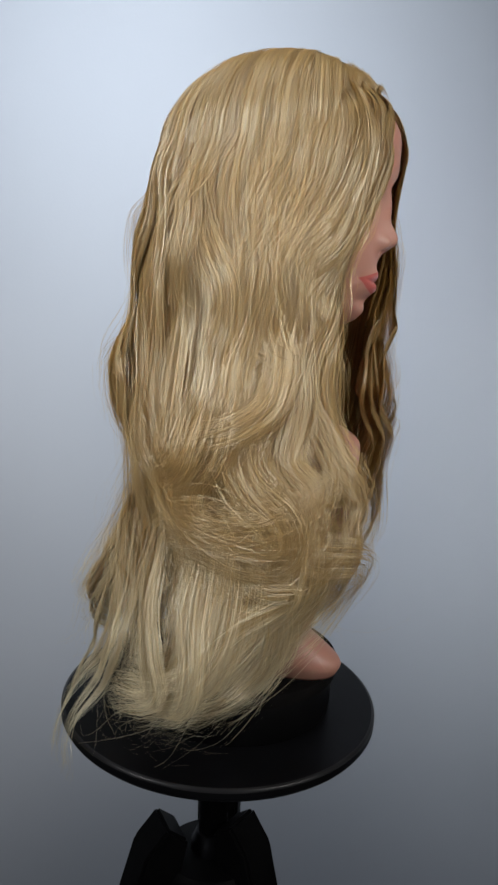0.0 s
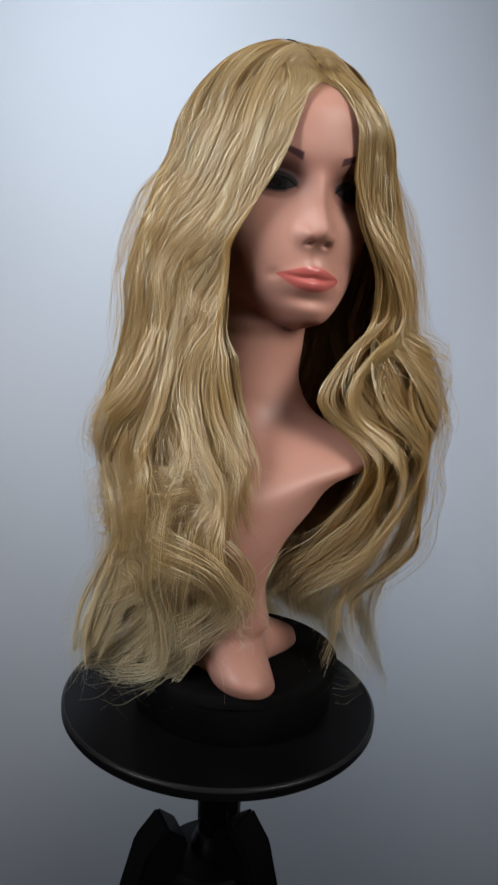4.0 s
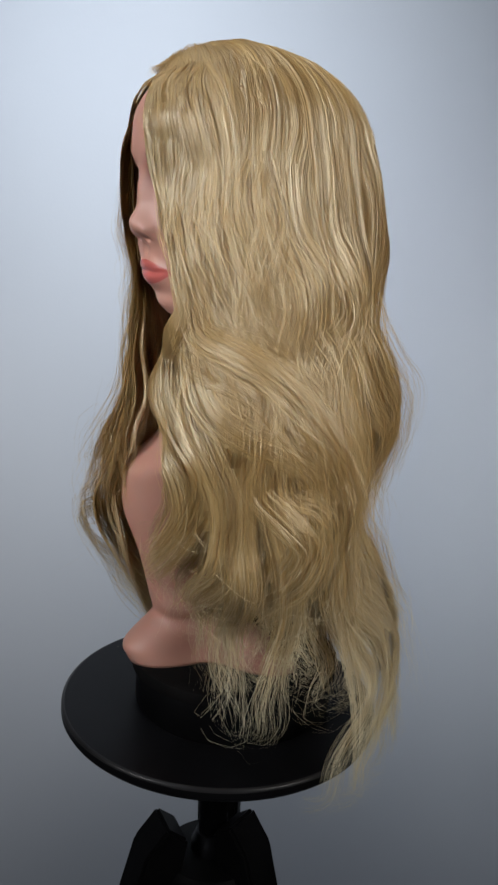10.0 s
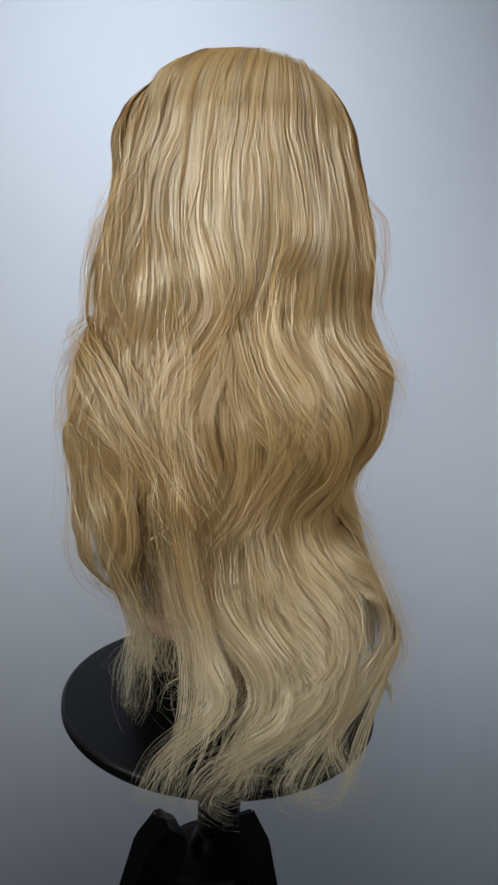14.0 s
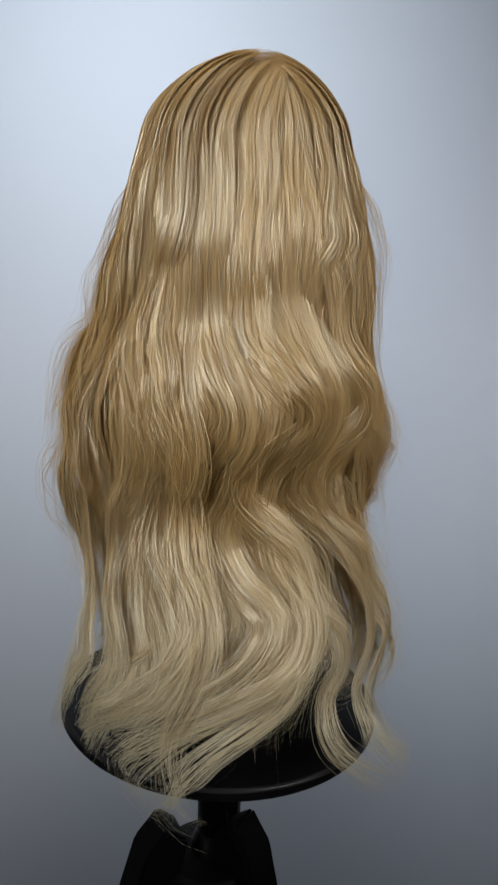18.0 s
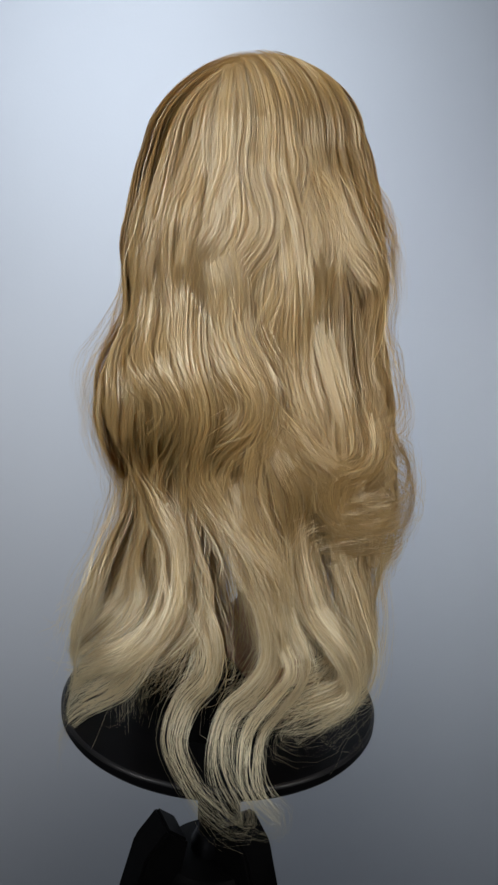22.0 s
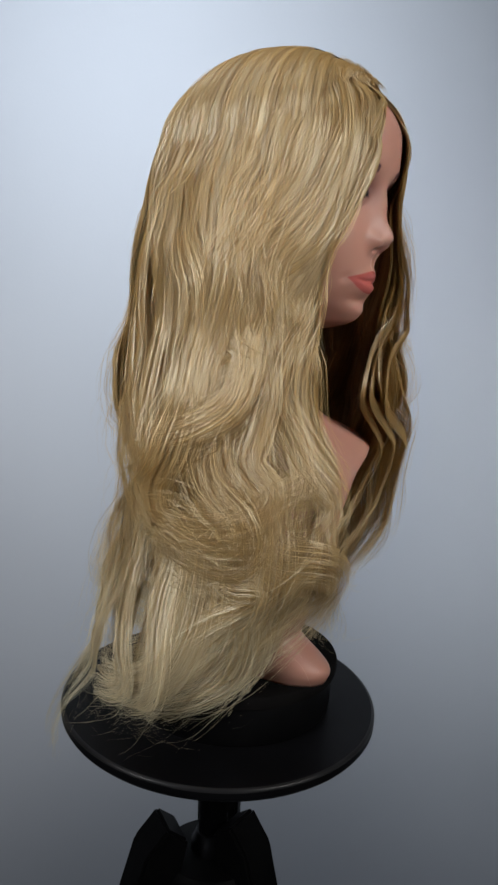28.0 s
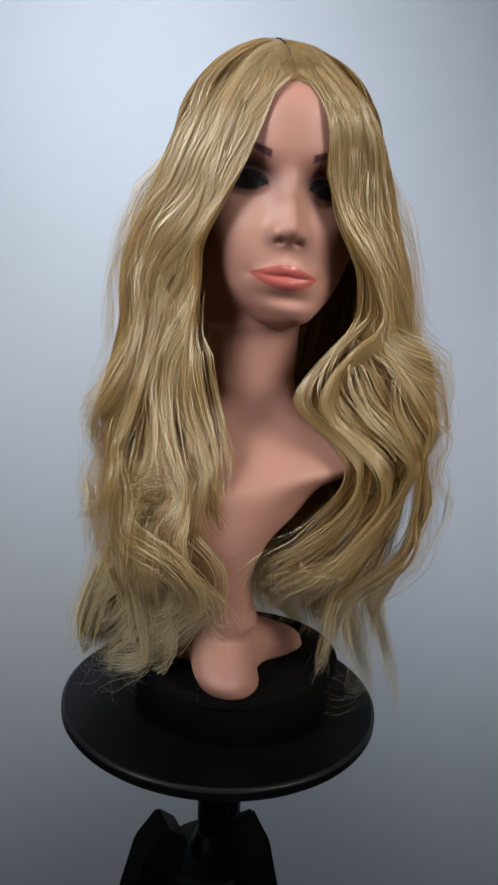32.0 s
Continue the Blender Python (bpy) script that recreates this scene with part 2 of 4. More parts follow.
def build_bust():
    z = np.concatenate([np.arange(0.0466, 0.345, 0.003), np.arange(0.345, 0.362, 0.0008), np.arange(0.362, 0.500, 0.0008), np.arange(0.500, 0.566, 0.002), [0.5665]])
    az = np.radians(np.concatenate([np.arange(-180, -66, 4), np.arange(-66, 66, 0.5), np.arange(66, 180, 4)]))
    # height: centre x, centre y, half width, depth to the front, depth to the back
    rows = [(0.5665, 0.006, -0.020, 0.004, 0.004, 0.004), (0.562, 0.006, -0.020, 0.030, 0.042, 0.036), (0.548, 0.006, -0.020, 0.047, 0.073, 0.059),
            (0.525, 0.006, -0.020, 0.062, 0.095, 0.078), (0.500, 0.005, -0.020, 0.071, 0.099, 0.088), (0.470, 0.003, -0.020, 0.072, 0.093, 0.090),
            (0.450, -0.001, -0.020, 0.070, 0.087, 0.088), (0.430, -0.002, -0.020, 0.067, 0.085, 0.084), (0.415, -0.0034, -0.020, 0.060, 0.079, 0.079),
            (0.400, -0.0045, -0.020, 0.048, 0.064, 0.072), (0.380, -0.005, -0.020, 0.038, 0.048, 0.062), (0.366, -0.004, -0.020, 0.035, 0.042, 0.054),
            (0.357, -0.002, -0.020, 0.037, 0.040, 0.050),
            (0.350, -0.001, -0.019, 0.036, 0.039, 0.047), (0.340, -0.001, -0.018, 0.037, 0.038, 0.045), (0.310, -0.001, -0.018, 0.037, 0.035, 0.045),
            (0.292, 0.003, -0.018, 0.041, 0.038, 0.046), (0.276, 0.002, -0.020, 0.058, 0.043, 0.048), (0.262, -0.002, -0.018, 0.096, 0.053, 0.050),
            (0.248, -0.006, -0.020, 0.118, 0.062, 0.048), (0.228, -0.020, -0.028, 0.088, 0.069, 0.044), (0.200, -0.028, -0.030, 0.069, 0.070, 0.040),
            (0.181, -0.032, -0.030, 0.053, 0.068, 0.038), (0.160, -0.032, -0.030, 0.039, 0.062, 0.036), (0.140, -0.031, -0.030, 0.031, 0.056, 0.034),
            (0.115, -0.027, -0.030, 0.031, 0.050, 0.034), (0.095, -0.023, -0.028, 0.032, 0.047, 0.034), (0.086, -0.024, -0.026, 0.031, 0.043, 0.034),
            (0.076, -0.022, -0.024, 0.033, 0.049, 0.040), (0.060, -0.018, -0.020, 0.034, 0.062, 0.050), (0.0466, -0.012, -0.014, 0.046, 0.074, 0.062)]
    v = curve(z, *rows)
    cx, cy, wx, df, db = [v[:, k][:, None] for k in range(5)]
    turn = np.radians(curve(z, (0.0, 0), (0.17, 0), (0.20, 6), (0.225, 22), (0.262, 22), (0.285, 8), (0.30, 0), (0.60, 0)))
    s, c = np.sin(az[None, :] + turn), np.cos(az[None, :] + turn)
    d = np.where(c > 0, df, db)
    p = np.where(z[:, None] > 0.345, 2.3, 2.3)
    r = ((np.abs(s) / wx) ** p + (np.abs(c) / d) ** p) ** (-1 / p)
    # chin and jaw: a second round body in front of the neck
    jaw = curve(z, (0.30, 0.038, 0.002, 0.003), (0.355, 0.038, 0.002, 0.003), (0.358, 0.038, 0.010, 0.017), (0.362, 0.038, 0.018, 0.029), (0.369, 0.037, 0.027, 0.038),
                (0.380, 0.036, 0.040, 0.043), (0.400, 0.035, 0.0535, 0.047), (0.415, 0.034, 0.060, 0.046), (0.430, 0.033, 0.060, 0.043), (0.450, 0.030, 0.045, 0.035), (0.470, 0.020, 0.03, 0.02), (0.60, 0.02, 0.03, 0.02))
    jk, jw, jh = [jaw[:, k][:, None] for k in range(3)]
    qa, qb, qc = (s / jw) ** 2 + (c / jh) ** 2, -2 * c * jk / jh ** 2, (jk / jh) ** 2 - 1
    disc = qb ** 2 - 4 * qa * qc
    rj = np.where((disc > 0) & (z[:, None] < 0.475) & (z[:, None] > 0.354), (-qb + np.sqrt(np.clip(disc, 0, None))) / (2 * qa), 0.0).clip(0.001, 0.2)
    r = (r ** 11 + rj ** 11) ** (1 / 11)
    low = 1 - step(z[:, None], 0.055, 0.100)
    r = r * (1 - low) + low * (0.036 + 0.050 * (0.5 + 0.5 * np.cos(3 * (az[None, :] + radians(8)))) ** 1.4 * (0.55 + 0.45 * low))
    x, y = cx + r * np.sin(az)[None, :], cy - r * np.cos(az)[None, :]
    s, c = np.sin(az)[None, :], np.cos(az)[None, :]
    Z = np.repeat(z[:, None], len(az), 1)
    front = np.clip(c, 0, 1)
    ax = np.abs(x)
    bx, bz = x, Z
    lean = step(Z, 0.30, 0.36)
    x = x + 0.03 * (Z - 0.46) * lean
    Z = Z + 0.075 * bx * lean
    ax = np.abs(x)
    face = front * step(Z, 0.352, 0.362)
    out = np.zeros_like(x)
    # nose: bridge, tip and wings
    bridge = step(Z, 0.414, 0.438) * (1 - step(Z, 0.455, 0.480))
    out += 0.0072 * bell(x, 0.0075) * bridge + 0.0088 * bell(x, 0.0066) * bell(Z - 0.4310, np.where(Z > 0.4310, 0.0095, 0.0064))
    out += 0.0066 * bell(ax - 0.0118, 0.0036) * bell(Z - 0.4285, 0.0050)
    out -= 0.0034 * bell(ax - 0.0070, 0.0026) * bell(Z - 0.4228 + 0.12 * (ax - 0.0072), 0.0014)
    # eyes: socket, ball and lids
    out -= 0.0090 * bell(ax - 0.029, 0.0140) * bell(Z - 0.4665, 0.0095)
    ball = np.clip(1 - ((ax - 0.0295) / 0.0175) ** 2 - ((Z - 0.4640) / 0.0115) ** 2, 0, 1)
    out += 0.0055 * ball ** 1.6
    out += 0.0020 * bell(ax - 0.030, 0.016) * bell(Z - 0.486, 0.006)
    out += 0.0030 * bell(ax - 0.044, 0.013) * bell(Z - 0.432, 0.012)
    # mouth: cupid's bow, lower lip, groove, corners
    out += 0.0048 * bell(x, 0.026) * bell(Z - 0.398, 0.015)
    bow = 0.4028 + 0.0010 * bell(ax - 0.0055, 0.0040) - 0.0050 * step(ax, 0.008, 0.026)
    out += 0.0028 * bell(x, 0.0150) * bell(Z - bow, 0.0034)
    out += 0.0038 * bell(x, 0.0130) * bell(Z - 0.3912 - 0.12 * ax, 0.0044)
    out -= 0.0020 * bell(x, 0.016) * (1 - step(ax, 0.018, 0.027)) * bell(Z - 0.3985 + 0.0015 * bell(ax - 0.008, 0.006), 0.0013)
    out -= 0.0022 * bell(ax - 0.0285, 0.0030) * bell(Z - 0.398, 0.0030)
    out -= 0.0034 * bell(x, 0.014) * bell(Z - 0.3815, 0.0040)
    out += 0.0034 * bell(x, 0.015) * bell(Z - 0.371, 0.0080)
    out -= 0.0015 * bell(x, 0.0025) * bell(Z - 0.416, 0.006)
    y = y - out * face
    x, Z, fx, fz = bx, bz, x, Z
    ax = np.abs(x)
    # collar bones and the hollow of the throat
    y = y - front * (0.0016 * bell(Z - 0.266 - 0.12 * ax, 0.006) * step(ax, 0.012, 0.03) - 0.002 * bell(x, 0.010) * bell(Z - 0.281, 0.010))
    global SKIN_R
    turns = np.radians(np.arange(-180, 181, 5))
    SKIN_R = (z, np.array([np.interp(turns, np.unwrap(np.arctan2(x[i], -y[i])), np.hypot(x[i], y[i]), period=2 * math.pi) for i in range(len(z))]))
    verts = np.stack([x, y, Z], -1).reshape(-1, 3)
    n, k = x.shape
    ij = np.arange(n * k).reshape(n, k)
    nx = np.roll(ij, -1, 1)
    quads = np.stack([ij[:-1], nx[:-1], nx[1:], ij[1:]], -1).reshape(-1, 4).tolist()
    me = bpy.data.meshes.new("mannequin_bust")
    me.from_pydata(verts.tolist(), [], quads + [ij[0][::-1].tolist(), ij[-1].tolist()])
    me.polygons.foreach_set("use_smooth", [True] * len(me.polygons))
    on = step(front, 0.2, 0.4)
    x, Z, ax = fx, fz, np.abs(fx)
    taper = np.clip(1 - ax / 0.0272, 0, 1)
    up = 0.3985 + 0.0094 * taper ** 0.85 - 0.0011 * bell(x, 0.0030)
    low = 0.3985 - 0.0112 * np.clip(1 - (ax / 0.0268) ** 2, 0, 1) ** 0.9
    lip = step(up - Z, -0.0005, 0.0005) * step(Z - low, -0.0006, 0.0006) * (taper > 0.01)
    browline = 0.4840 + 0.42 * (ax - 0.016)
    brow = step(ax, 0.0145, 0.0160) * (1 - step(ax, 0.036, 0.042)) * (1 - step(np.abs(Z - browline) + 0.05 * (ax - 0.016), 0.0022, 0.0034))
    opening = np.clip(1 - ((ax - 0.0295) / 0.0138) ** 2, 0, 1)
    upper, lower = 0.4636 + 0.0064 * opening ** 0.8, 0.4636 - 0.0044 * opening ** 0.8
    eye = step(upper - Z, 0, 0.0006) * step(Z - lower, 0, 0.0006) * (opening > 0.02)
    iris = eye * (1 - step(np.hypot(ax - 0.0290, Z - 0.4646), 0.0060, 0.0066))
    ring = iris * step(np.hypot(ax - 0.0290, Z - 0.4646), 0.0030, 0.0036)
    lash = step(ax, 0.0140, 0.0165) * (1 - step(ax, 0.044, 0.047)) * (1 - step(np.abs(Z - upper - 0.0006 - 0.0010 * step(ax, 0.03, 0.043)), 0.0020, 0.0032))
    lash = np.maximum(lash, 0.8 * step(ax, 0.020, 0.024) * (1 - step(ax, 0.043, 0.046)) * (1 - step(np.abs(Z - lower), 0.0008, 0.0018)))
    lid = step(Z - upper, 0.0015, 0.0025) * (1 - step(Z - upper, 0.0050, 0.0070)) * bell(ax - 0.027, 0.009) * 0.2
    shadow = 0.95 * np.exp(-0.5 * np.maximum(0, np.hypot((ax - 0.0310) / 0.0145, (Z - 0.4690) / 0.0088) - 0.75) ** 2 / 0.30)
    masks = {"lips": lip, "brow": brow, "white": eye * (1 - iris), "iris": iris, "ring": ring, "lash": np.maximum(lash, eye * step(ax, 0.0345, 0.0375)), "lid": lid, "shadow": shadow, "gloss": np.maximum(0.75 * lip, eye)}
    for key, value in masks.items():
        at = me.attributes.new(key, "FLOAT", "POINT")
        at.data.foreach_set("value", (value * on * (Z > 0.36)).reshape(-1).astype(np.float32))
    me.materials.append(SKIN)
    ob = new("mannequin_bust", me)
    return tagged(ob, "flesh-coloured plastic mannequin bust with painted lips and brows", "mannequin")


# ---- the wig ----
LEVELS = []


def level(z, *waves):
    """The outline of the hair at one height: its mean radius, then cosine and sine parts round the head."""
    LEVELS.append((z, *waves))


level(-0.050, 0.1159, -0.0394, 0.0171, -0.0109, 0.003, 0.0063, -0.0006, -0.0003, -0.0005)
level(0.000, 0.1191, -0.0441, 0.0166, -0.0095, 0.0045, 0.0063, -0.0027, 0.0006, 0.0003)
level(0.040, 0.1187, -0.0412, 0.0147, -0.0128, 0.0072, 0.0053, -0.0013, 0.0028, -0.0042)
level(0.080, 0.1233, -0.0223, 0.0097, -0.0126, 0.0091, -0.0028, 0.0061, 0.0032, -0.0059)
level(0.120, 0.129, 0.0001, 0.0064, -0.0096, 0.0038, -0.0084, 0.0064, -0.0013, -0.0045)
level(0.160, 0.1317, 0.0094, 0.0098, -0.0111, 0.0031, -0.0083, 0.0039, -0.0039, -0.0034)
level(0.200, 0.1349, 0.0106, 0.0067, -0.0145, 0.003, -0.0094, -0.0006, -0.0018, -0.0032)
level(0.240, 0.1328, 0.0074, 0.0056, -0.014, 0.0015, -0.0069, 0.002, -0.0018, -0.0023)
level(0.280, 0.1275, 0.0033, 0.0094, -0.0097, 0.0048, -0.0072, 0.0046, -0.0019, -0.0024)
level(0.320, 0.1232, 0.004, 0.0118, -0.0032, 0.0078, -0.0079, 0.0053, -0.0031, -0.0005)
level(0.360, 0.117, 0.0047, 0.009, -0.0047, 0.0058, -0.007, 0.0046, -0.0036, 0.0021)
level(0.400, 0.1139, 0.0075, 0.0093, -0.0022, 0.0039, -0.0041, 0.0038, -0.0019, 0.003)
level(0.440, 0.1096, 0.0114, 0.0087, 0.002, 0.0018, -0.0004, 0.0015, -0.0016, 0.0025)
level(0.480, 0.1021, 0.0156, 0.0101, 0.0059, 0.0011, 0.0029, -0.0012, -0.0022, 0.0019)
level(0.520, 0.0882, 0.0184, 0.0119, 0.0084, 0.0008, 0.004, -0.0027, -0.0008, 0.0015)
level(0.555, 0.0689, 0.0128, 0.0123, 0.005, 0.0028, 0.002, -0.0006, 0.0018, 0.0019)
level(0.578, 0.0379, 0.0071, 0.0067, 0.0028, 0.0016, 0.0011, -0.0003, 0.001, 0.001)
level(0.590, 0.012, -0, -0, -0, 0, 0, 0, -0, 0)

LV = np.array(LEVELS)
# curls that stand out and hollows between them: angle, height, reach round and up, depth
SWELLS = ((20, 0.480, 14, 0.045, -0.006), (18, 0.545, 16, 0.030, -0.009), (-42, 0.180, 26, 0.040, 0.015), (-18, 0.290, 16, 0.045, -0.012), (-138, 0.140, 26, 0.040, 0.018),
          (-141, 0.260, 22, 0.035, -0.008), (52, 0.280, 18, 0.035, 0.014), (94, 0.140, 22, 0.040, 0.018), (168, 0.105, 24, 0.040, 0.010))


def outline(z, a):
    """The radius of the hair's outside at heights z and angles a in degrees from the face, towards the bust's left."""
    z, a = np.asarray(z, float), np.radians(np.asarray(a, float))
    w = [np.interp(z, LV[:, 0], LV[:, k]) for k in range(1, 10)]
    r = w[0]
    for n in (1, 2, 3, 4):
        r = r + w[2 * n - 1] * np.cos(n * a) + w[2 * n] * np.sin(n * a)
    for at, height, wide, tall, much in SWELLS:
        r = r + much * bell((np.degrees(a) - at + 180) % 360 - 180, wide) * bell(z - height, tall)
    return r


def spline(points, n):
    """n points at even distances on a smooth curve through the points."""
    p = np.array(points, float)
    p = np.concatenate([[2 * p[0] - p[1]], p, [2 * p[-1] - p[-2]]])
    out = []
    for i in range(1, len(p) - 2):
        t = np.linspace(0, 1, 12, endpoint=False)[:, None]
        a, b, c, d = p[i - 1], p[i], p[i + 1], p[i + 2]
        out.append(0.5 * (2 * b + (c - a) * t + (2 * a - 5 * b + 4 * c - d) * t ** 2 + (3 * b - a - 3 * c + d) * t ** 3))
    out = np.concatenate(out + [p[-2:-1]])
    run = np.concatenate([[0], np.cumsum(np.linalg.norm(np.diff(out, axis=0), axis=1))])
    at = np.linspace(0, run[-1], n)
    return np.stack([np.interp(at, run, out[:, k]) for k in range(3)], -1)


def skin(z, a):
    """The radius of the bust at heights z and angles a in degrees."""
    zs, table = SKIN_R
    i = np.clip(np.searchsorted(zs, z), 1, len(zs) - 1)
    f = ((np.asarray(a) + 180) % 360) / 5
    j = np.clip(f.astype(int), 0, 71)
    return np.where(np.asarray(z) > zs[-1], 0, table[i, j] * (1 - f + j) + table[i, j + 1] * (f - j))


def place(a, z, q=1.0, deep=0.0):
    a, z = np.asarray(a, float), np.asarray(z, float)
    r = outline(z, a) * q - deep
    b = np.abs((a + 180) % 360 - 180)
    r = r + (np.minimum(r, np.interp(b, [50, 110], [0.100, 0.2])) - r) * step(0.17 - z, 0, 0.08)
    r = np.maximum(r, skin(z, a) + 0.004)
    a = np.radians(a)
    return np.stack([r * np.sin(a), -r * np.cos(a), np.asarray(z, float)], -1)


def parting(a):
    """Where hair that falls at the angle a leaves the parting."""
    k = min(abs((a + 180) % 360 - 180) / 150, 1)
    side = 1 if (a + 360) % 360 < 180 else -1
    y = -0.106 + 0.136 * k ** 0.8
    z = 0.5835 - (5.3 if y < -0.02 else 7.0) * (y + 0.02) ** 2
    return np.array([side * 0.0004, y, z])


RNG = np.random.default_rng(7)


def strands(guide, width, thick, count, clumps, thin=0.00023, frizz=1.0, late=0.06, root_w=0.55, tip_w=0.5, short=0.42, tone=(0.5, 0.12), bow=0.7, curl=1.0, stray=0.003, pale=1.0):
    """Vertices and faces of a lock of fine flat fibres that follow the guide, gathered into clumps."""
    n = len(guide)
    s = np.linspace(0, 1, n)
    T = np.gradient(guide, axis=0)
    T /= np.linalg.norm(T, axis=1)[:, None] + 1e-9
    # the way outwards: from the head's axis below, from the line under the parting at the top
    N = guide - np.array([0, -0.01, 0]) * np.ones((n, 1))
    N[:, 2] = np.clip((guide[:, 2] - 0.5) * 0.9, 0, 1)
    N /= np.linalg.norm(N, axis=1)[:, None] + 1e-9
    up = np.stack([guide[:, 0] - 0.004, guide[:, 1] - np.clip(guide[:, 1], -0.075, 0.03), guide[:, 2] - 0.47], -1)
    up /= np.linalg.norm(up, axis=1)[:, None] + 1e-9
    behind = step(abs(np.degrees(math.atan2(guide[n // 2, 0], -guide[n // 2, 1]))), 40, 85)
    high = step(guide[:, 2], 0.44, 0.52)[:, None] * (0.25 + 0.65 * behind)
    N = N * (1 - high) + up * high
    N = N - (N * T).sum(1)[:, None] * T
    N /= np.linalg.norm(N, axis=1)[:, None] + 1e-9
    B = np.cross(T, N)
    cu, cv = RNG.uniform(-1, 1, clumps), RNG.uniform(-0.5, 0.9, clumps)
    ct = RNG.normal(tone[0], tone[1], clumps)
    k = RNG.integers(0, clumps, count)
    loose = RNG.random(count) < 0.68
    u = np.where(loose, RNG.uniform(-1.1, 1.1, count), np.clip(cu[k] + RNG.normal(0, 0.12, count), -1.15, 1.15))
    w = np.where(loose, RNG.normal(0, 0.10, count), 0.22 * cv[k] + RNG.normal(0, 0.08, count)) + 0.8 * np.sqrt(np.clip(1.2 - u * u, 0.02, 1))
    wide = np.interp(s, [0, 0.25, 0.75, 1], [root_w, 1, 1, tip_w])
    spread = RNG.normal(1, 0.10, (count, 1)) + (s[None, :] ** 2) * RNG.normal(0, 0.16, (count, 1))
    ends = 1 - short * RNG.random((count, 1)) ** 1.3
    begin = late * RNG.random((count, 1))
    at = begin + (ends - begin) * s[None, :]
    f = at * (n - 1)
    i = np.clip(f.astype(int), 0, n - 2)
    t = (f - i)[..., None]

    def on(v):
        return v[i] * (1 - t) + v[i + 1] * t

    P, b, nn = on(guide), on(B), on(N)
    wid = np.interp(at, s, wide) * spread
    # towards the ends the fibres draw together into curled wisps
    near = np.abs(u[:, None] - cu[None, :]).argmin(1)
    tipward = step(at, 0.62, 1.0)
    cc, cp = RNG.normal(0, 1, (2, clumps)), RNG.uniform(0, 6.28, clumps)
    uu = u[:, None] + (cu[near] - u)[:, None] * 0.15 * tipward
    # some fibres cross the others, and the ends fan out
    free = step(0.46 - P[..., 2], 0, 0.10)
    drift = free * stray * (RNG.normal(0, 1, (count, 1)) * (at - 0.45) + RNG.normal(0, 0.8, (count, 1)) * (at * at - 0.3))
    drift = drift + 0.004 * tipward ** 2 * RNG.normal(0, 1, (count, 1)) * step(0.20 - P[..., 2], 0, 0.10)
    hook = curl * np.interp(guide[-1, 2], [-0.01, 0.03, 0.06, 0.14], [0.005, 0.013, 0.013, 0.007]) * tipward * np.sin(cp[near][:, None] + 4.2 * tipward)
    ph, fr = RNG.uniform(0, 6.28, (count, 2, 1)), RNG.uniform(2.0, 7.0, (count, 2, 1))
    amp = frizz * (0.0003 + 0.0014 * at ** 1.6) * RNG.random((count, 1)) ** 1.5
    fz = np.sin(ph + fr * at[:, None, :] * 3.0)
    P = P + b * (uu * width * wid + amp * fz[:, 0] + drift + hook * (cc[0][near] + RNG.normal(0, 0.5, count))[:, None])[..., None] + nn * (w[:, None] * thick * wid * np.interp(at, [0, 0.1, 0.3], [0.05, 0.25, 1.0]) + 0.7 * amp * fz[:, 1] + 0.6 * hook * (cc[1][near] + RNG.normal(0, 0.5, count))[:, None])[..., None]
    # the face stays free
    rr, aa = np.hypot(P[..., 0], P[..., 1]), np.degrees(np.arctan2(P[..., 0], -P[..., 1]))
    right, left = face_edge(P[..., 2])
    inside = (aa > right) & (aa < left) & (P[..., 2] > 0.16) & (P[..., 2] < 0.543) & (rr > 0.088)
    edge = np.where(np.median(aa, axis=1)[:, None] < 0, right, left)
    new_a = np.radians(np.where(inside, aa + (edge + 0.12 * (aa - edge) - aa) * np.maximum(step(P[..., 2], 0.295, 0.36), np.where(aa > 5, 0.5 * (1 - step(P[..., 2], 0.26, 0.31)), 0.65) * step(P[..., 2], 0.16, 0.21)), aa))
    P[..., 0], P[..., 1] = rr * np.sin(new_a), -rr * np.cos(new_a)
    # nothing runs inside the bust
    rr, aa = np.hypot(P[..., 0], P[..., 1]), np.degrees(np.arctan2(P[..., 0], -P[..., 1]))
    least = skin(P[..., 2], aa) + 0.0015
    push = np.where(P[..., 2] < 0.56, np.maximum(least / (rr + 1e-6), 1), 1)
    P[..., 0] *= push
    P[..., 1] *= push
    # ends lie on the plate
    flat = np.hypot(P[..., 0], P[..., 1]) < 0.149
    P[..., 2] = np.maximum(P[..., 2], np.where(flat, 0.003 + 0.004 * RNG.random((count, 1)), -0.045))
    roll = RNG.normal(0, 1, (count, 1)) * np.interp(P[..., 2], [0.40, 0.52], [0.30, 0.48]) - bow * np.clip(u, -1, 1)[:, None] * np.interp(P[..., 2], [0.36, 0.48], [1, 0])
    side = b * np.cos(roll)[..., None] + nn * np.sin(roll)[..., None]
    half = thin * RNG.uniform(0.7, 1.7, (count, 1)) * np.interp(s, [0, 0.15, 0.6, 1], [0.1, 1, 1, 0.15])[None, :]
    V = np.stack([P - side * half[..., None], P + side * half[..., None]], 2)
    ij = np.arange(count * n * 2).reshape(count, n, 2)
    F = np.stack([ij[:, :-1, 0], ij[:, :-1, 1], ij[:, 1:, 1], ij[:, 1:, 0]], -1).reshape(-1, 4)
